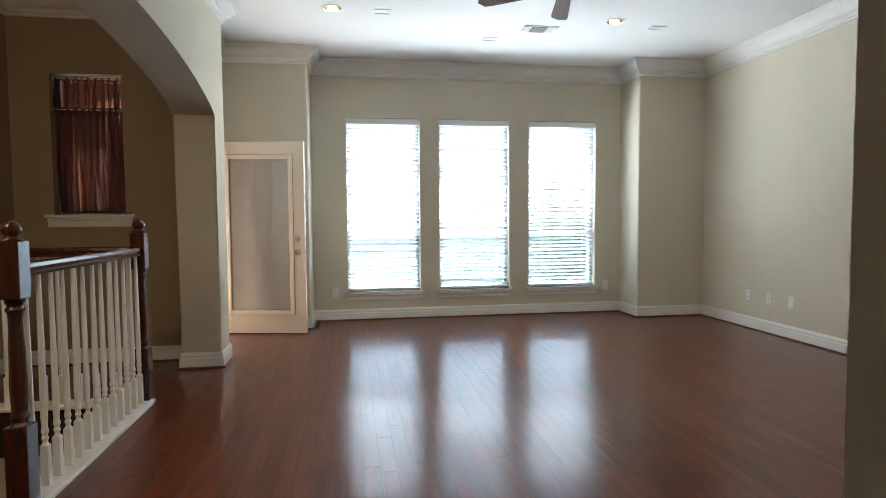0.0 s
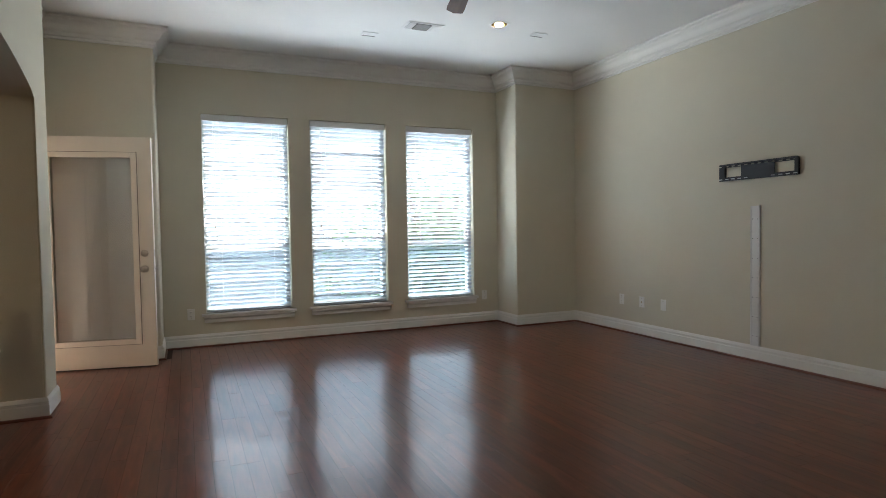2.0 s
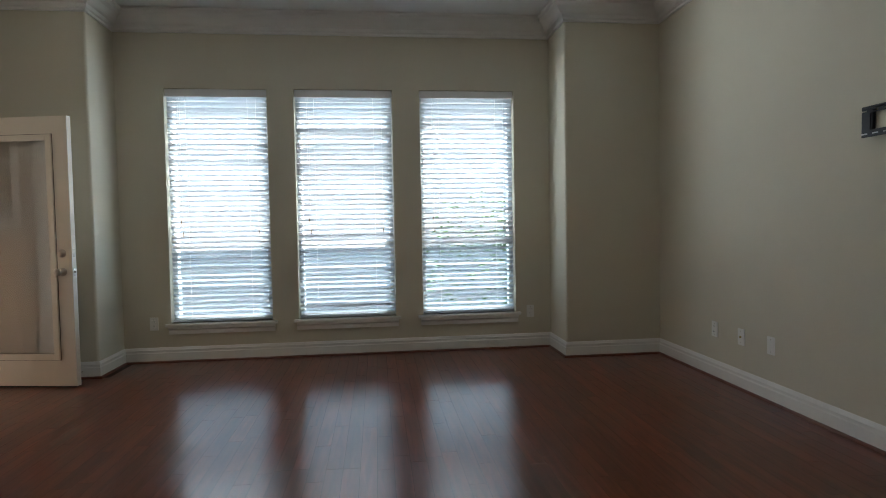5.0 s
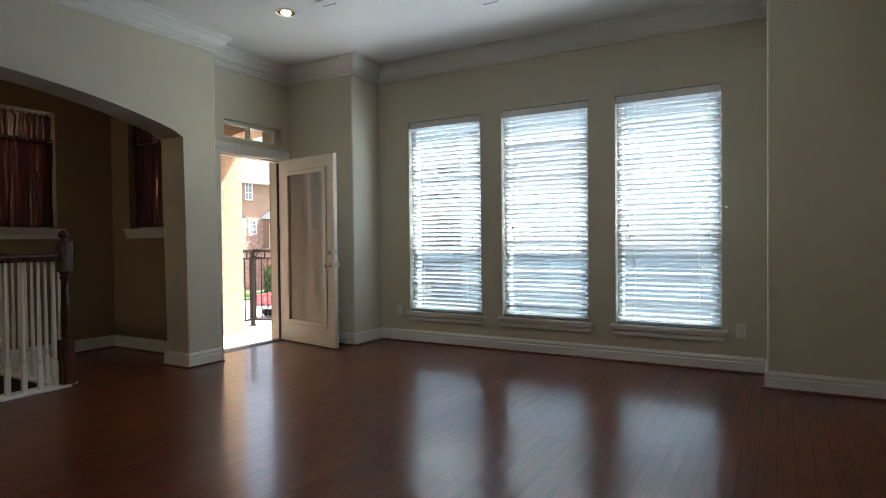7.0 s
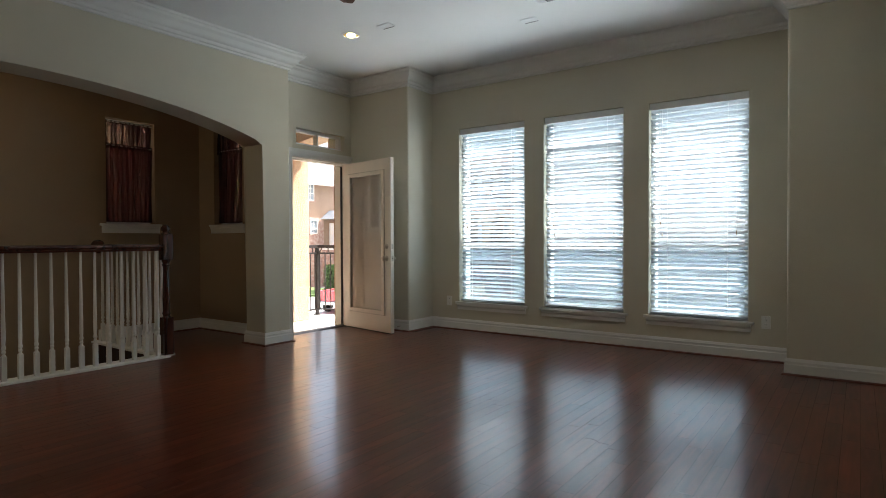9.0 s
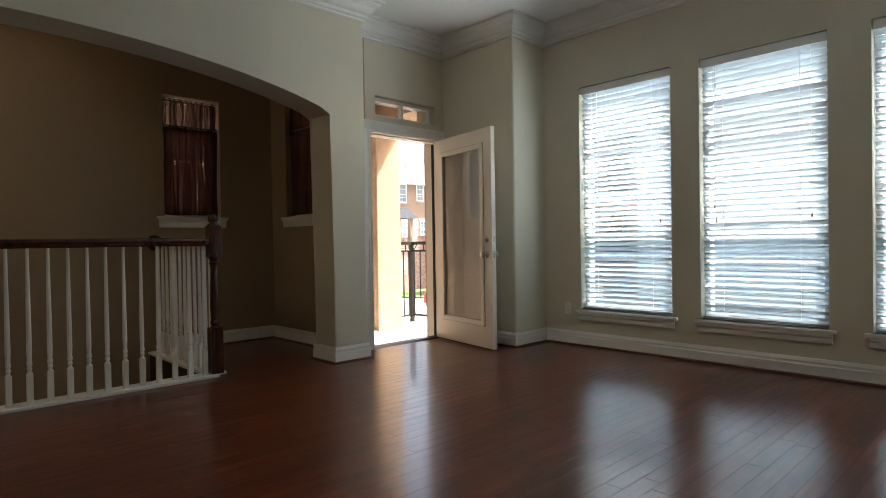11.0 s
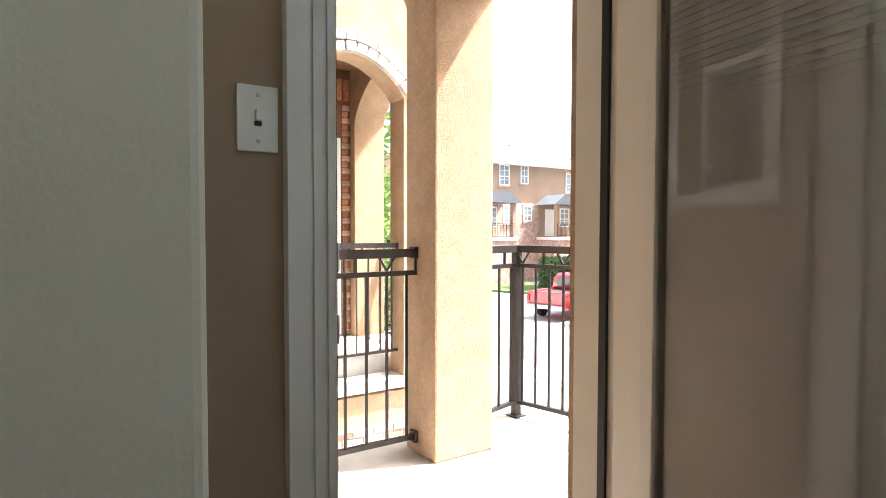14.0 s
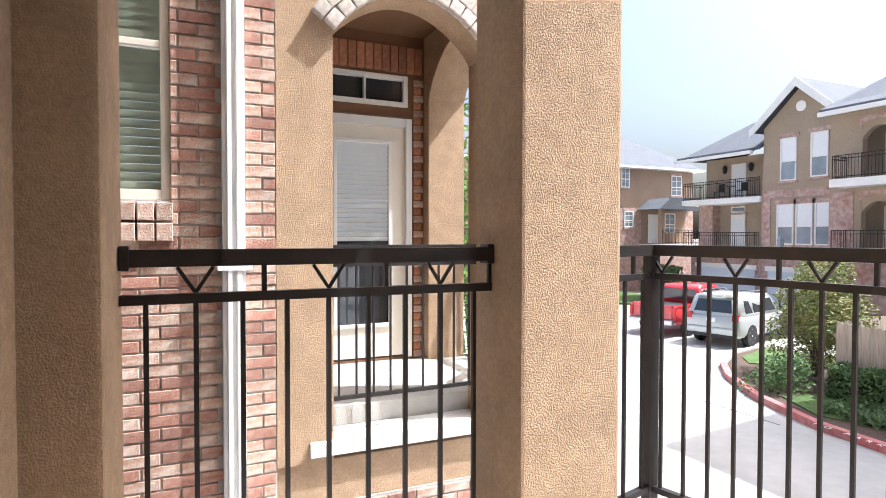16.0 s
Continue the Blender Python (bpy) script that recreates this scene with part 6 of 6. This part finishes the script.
def suv(loc, turn):
    c = thing("silver_suv", loc, "parked silver SUV with dark windows and roof rails, seen from behind", "car")
    c.rotation_euler = (0, 0, radians(turn))
    w = 1.9
    part("body", loft(bmesh.new(), [(0.0, body_section(w - 0.2, 0.45, 1.02)), (0.12, body_section(w, 0.36, 1.10)), (1.2, body_section(w, 0.34, 1.12)), (3.3, body_section(w, 0.34, 1.08)), (4.4, body_section(w - 0.08, 0.36, 1.00)), (4.8, body_section(w - 0.35, 0.42, 0.85))]), SILVER, c, "", True)
    part("cabin", loft(bmesh.new(), [(0.08, cab_section(w - 0.12, w - 0.3, 1.08, 1.16)), (0.32, cab_section(w - 0.06, w - 0.38, 1.08, 1.74)), (1.6, cab_section(w - 0.04, w - 0.36, 1.08, 1.80)), (2.7, cab_section(w - 0.04, w - 0.40, 1.06, 1.74)), (3.45, cab_section(w - 0.1, w - 0.3, 1.04, 1.12))]), SILVER, c, "", True)
    part("rear_window", prism(bmesh.new(), [(-0.66, 1.18), (0.66, 1.18), (0.58, 1.62), (-0.58, 1.62)], "y", 0.0, 0.012), DARKGLASS, c).matrix_local = pose(0, 0.095 - 0.41 * 0, 0.0) @ pose(0, 0, 1.18, -21) @ pose(0, -0.03, -1.18)
    for s in (-1, 1):
        for y0, y1, t in ((0.55, 1.05, 0.12), (1.15, 1.95, 0.04), (2.02, 2.85, 0.22)):
            g = prism(bmesh.new(), [(y0, 1.16), (y1, 1.16), (y1 - t, 1.60), (y0 + 0.05, 1.60)], "x", -0.006, 0.006)
            o = part("side_window", g, DARKGLASS, c)
            o.matrix_local = pose(s * 0.922, 0, 1.16, 0, -s * 16, 0) @ pose(0, 0, -1.16)
        part("tail_lamp", bx(bmesh.new(), s * 0.70, -0.02, 0.92, s * 0.90, 0.2, 1.14, 0.02), LAMPRED, c)
        part("roof_rail", tube(bmesh.new(), [(s * 0.66, 0.5, 1.80), (s * 0.68, 0.7, 1.87), (s * 0.68, 2.3, 1.86), (s * 0.66, 2.5, 1.76)], 0.025, 6), ALLOY, c)
        for y in (0.95, 3.75):
            wheel(c, s * 0.86, y, 0.39, True)

    part("bumper", bx(bmesh.new(), -0.88, -0.10, 0.45, 0.88, 0.12, 0.68, 0.05), SILVER, c)
    part("lower_bumper", bx(bmesh.new(), -0.82, -0.06, 0.34, 0.82, 0.12, 0.45, 0.02), BLACKPL, c)
    part("number_plate", bx(bmesh.new(), -0.16, -0.045, 0.86, 0.16, -0.02, 1.0), WHITEMETAL, c)
    part("spoiler", bx(bmesh.new(), -0.62, 0.12, 1.72, 0.62, 0.5, 1.78, 0.02), SILVER, c)
    return c


def pickup(loc, turn):
    c = thing("red_pickup_truck", loc, "parked red pickup truck with open bed and chrome bumper", "truck")
    c.rotation_euler = (0, 0, radians(turn))
    w = 1.95
    part("body", loft(bmesh.new(), [(0.0, body_section(w, 0.55, 1.06)), (0.1, body_section(w, 0.48, 1.12)), (2.0, body_section(w, 0.46, 1.12)), (3.6, body_section(w, 0.46, 1.10)), (5.0, body_section(w - 0.06, 0.46, 1.05)), (5.4, body_section(w - 0.2, 0.5, 0.95))]), RED, c, "", True)
    part("bed", bx(bmesh.new(), -0.80, 0.12, 1.0, 0.80, 1.9, 1.125), BLACKPL, c, "dark open truck bed")
    for s in (-1, 1):
        part("bed_side", bx(bmesh.new(), s * 0.80, 0.05, 1.08, s * 0.96, 2.0, 1.20, 0.03), RED, c)
        part("tail_lamp", bx(bmesh.new(), s * 0.84, -0.02, 0.72, s * 0.97, 0.08, 1.08, 0.02), LAMPRED, c)
    part("tailgate", bx(bmesh.new(), -0.80, -0.01, 0.68, 0.80, 0.09, 1.20, 0.02), RED, c)
    part("cab", loft(bmesh.new(), [(1.95, cab_section(w - 0.08, w - 0.3, 1.08, 1.70)), (2.15, cab_section(w - 0.06, w - 0.38, 1.08, 1.86)), (3.4, cab_section(w - 0.06, w - 0.4, 1.08, 1.86)), (4.2, cab_section(w - 0.1, w - 0.3, 1.06, 1.14))]), RED, c, "", True)
    part("rear_window", bx(bmesh.new(), -0.66, 1.94, 1.25, 0.66, 2.03, 1.68), DARKGLASS, c)
    for s in (-1, 1):
        for y0, y1 in ((2.15, 2.75), (2.85, 3.65)):
            g = prism(bmesh.new(), [(y0, 1.18), (y1, 1.18), (y1 - 0.15, 1.68), (y0 + 0.05, 1.68)], "x", -0.006, 0.006)
            part("side_window", g, DARKGLASS, c).matrix_local = pose(s * 0.945, 0, 1.18, 0, -s * 13, 0) @ pose(0, 0, -1.18)
        for y in (1.05, 4.5):
            wheel(c, s * 0.88, y, 0.40, False)
    part("bumper", bx(bmesh.new(), -0.92, -0.2, 0.5, 0.92, 0.02, 0.68, 0.04), ALLOY, c, "chrome step bumper")
    part("number_plate", bx(bmesh.new(), -0.15, -0.212, 0.55, 0.15, -0.202, 0.66), WHITEMETAL, c)
    return c


suv((-15.25, 22.95, G), 14)
pickup((-17.75, 22.7, G), 14)

# ---- floor strips ----
PW, PG = 0.0826, 0.0018
rnd = random.Random(11)


def strip_shape(ln):
    """A strip with eased upper edges."""
    b_, w, c = bmesh.new(), PW - PG, 0.0001
    rings = [[b_.verts.new(p) for p in ((i, i, z), (w - i, i, z), (w - i, ln - i, z), (i, ln - i, z))] for i, z in ((0, -0.0155), (0, -c), (c, 0))]
    for lo, hi in zip(rings, rings[1:]):
        for k in range(4):
            b_.faces.new((lo[k], lo[(k + 1) % 4], hi[(k + 1) % 4], hi[k]))
    b_.faces.new(rings[2])
    return b_


LENGTHS = (0.45, 0.62, 0.80, 1.00, 1.25)
STRIPS = {ln: finish(strip_shape(ln - PG), FLOORW, "floor_strip") for ln in LENGTHS}
rest_v, rest_f = [], []
count = 0


def floor_run(x0, y0, y1):
    """One row of strips from y0 to y1; whole strips near the walk are pieces of their own."""
    global count
    y = y0 - rnd.uniform(0.0, 0.5)
    while y < y1 - 0.02:
        ln = rnd.choice(LENGTHS)
        near = -0.25 < x0 < 3.2 and 2.9 < y < 6.6
        if near and y >= y0 and y + ln <= y1 and count < 300:
            o = new("floor_strip", STRIPS[ln])
            o.parent, o.location = floor, (x0, y, 0)
            o.rotation_euler = (0, radians(rnd.uniform(-0.12, 0.12)), 0)
            count += 1
        else:
            a_, b_ = max(y, y0), min(y + ln, y1) - PG
            if b_ - a_ > 0.01:
                k, w, up, c = len(rest_v), PW - PG, rnd.uniform(-0.00009, 0.00009), 0.0001
                for i, z, u in ((0, -0.0155, 0), (0, -c, 0), (c, 0.0, up)):
                    rest_v.extend([(x0 + i, a_ + i, z + u), (x0 + w - i, a_ + i, z - u), (x0 + w - i, b_ - i, z - u), (x0 + i, b_ - i, z + u)])
                rest_f.extend([(k + r + i, k + r + (i + 1) % 4, k + r + 4 + (i + 1) % 4, k + r + 4 + i) for r in (0, 4) for i in range(4)] + [(k + 8, k + 9, k + 10, k + 11)])
        y += ln


x = SW_X1
while x < XR - 0.01:
    top = YW if RX0 <= x and x + PW <= RX1 + 0.05 else YB
    if x < XA - 0.03:
        top = YB if x > XD - 0.09 else YN
    floor_run(x, -3.9, top)
    x += PW
x = SW_X1 - PW
while x > XN - PW:
    floor_run(x, SW_Y1, YN)
    x -= PW
me = bpy.data.meshes.new("floor_strips_far")
me.from_pydata(rest_v, [], rest_f)
me.materials.append(FLOORI)
far = new("floor_strips_far", me)
far.parent = floor
far["kind"] = "stuff"
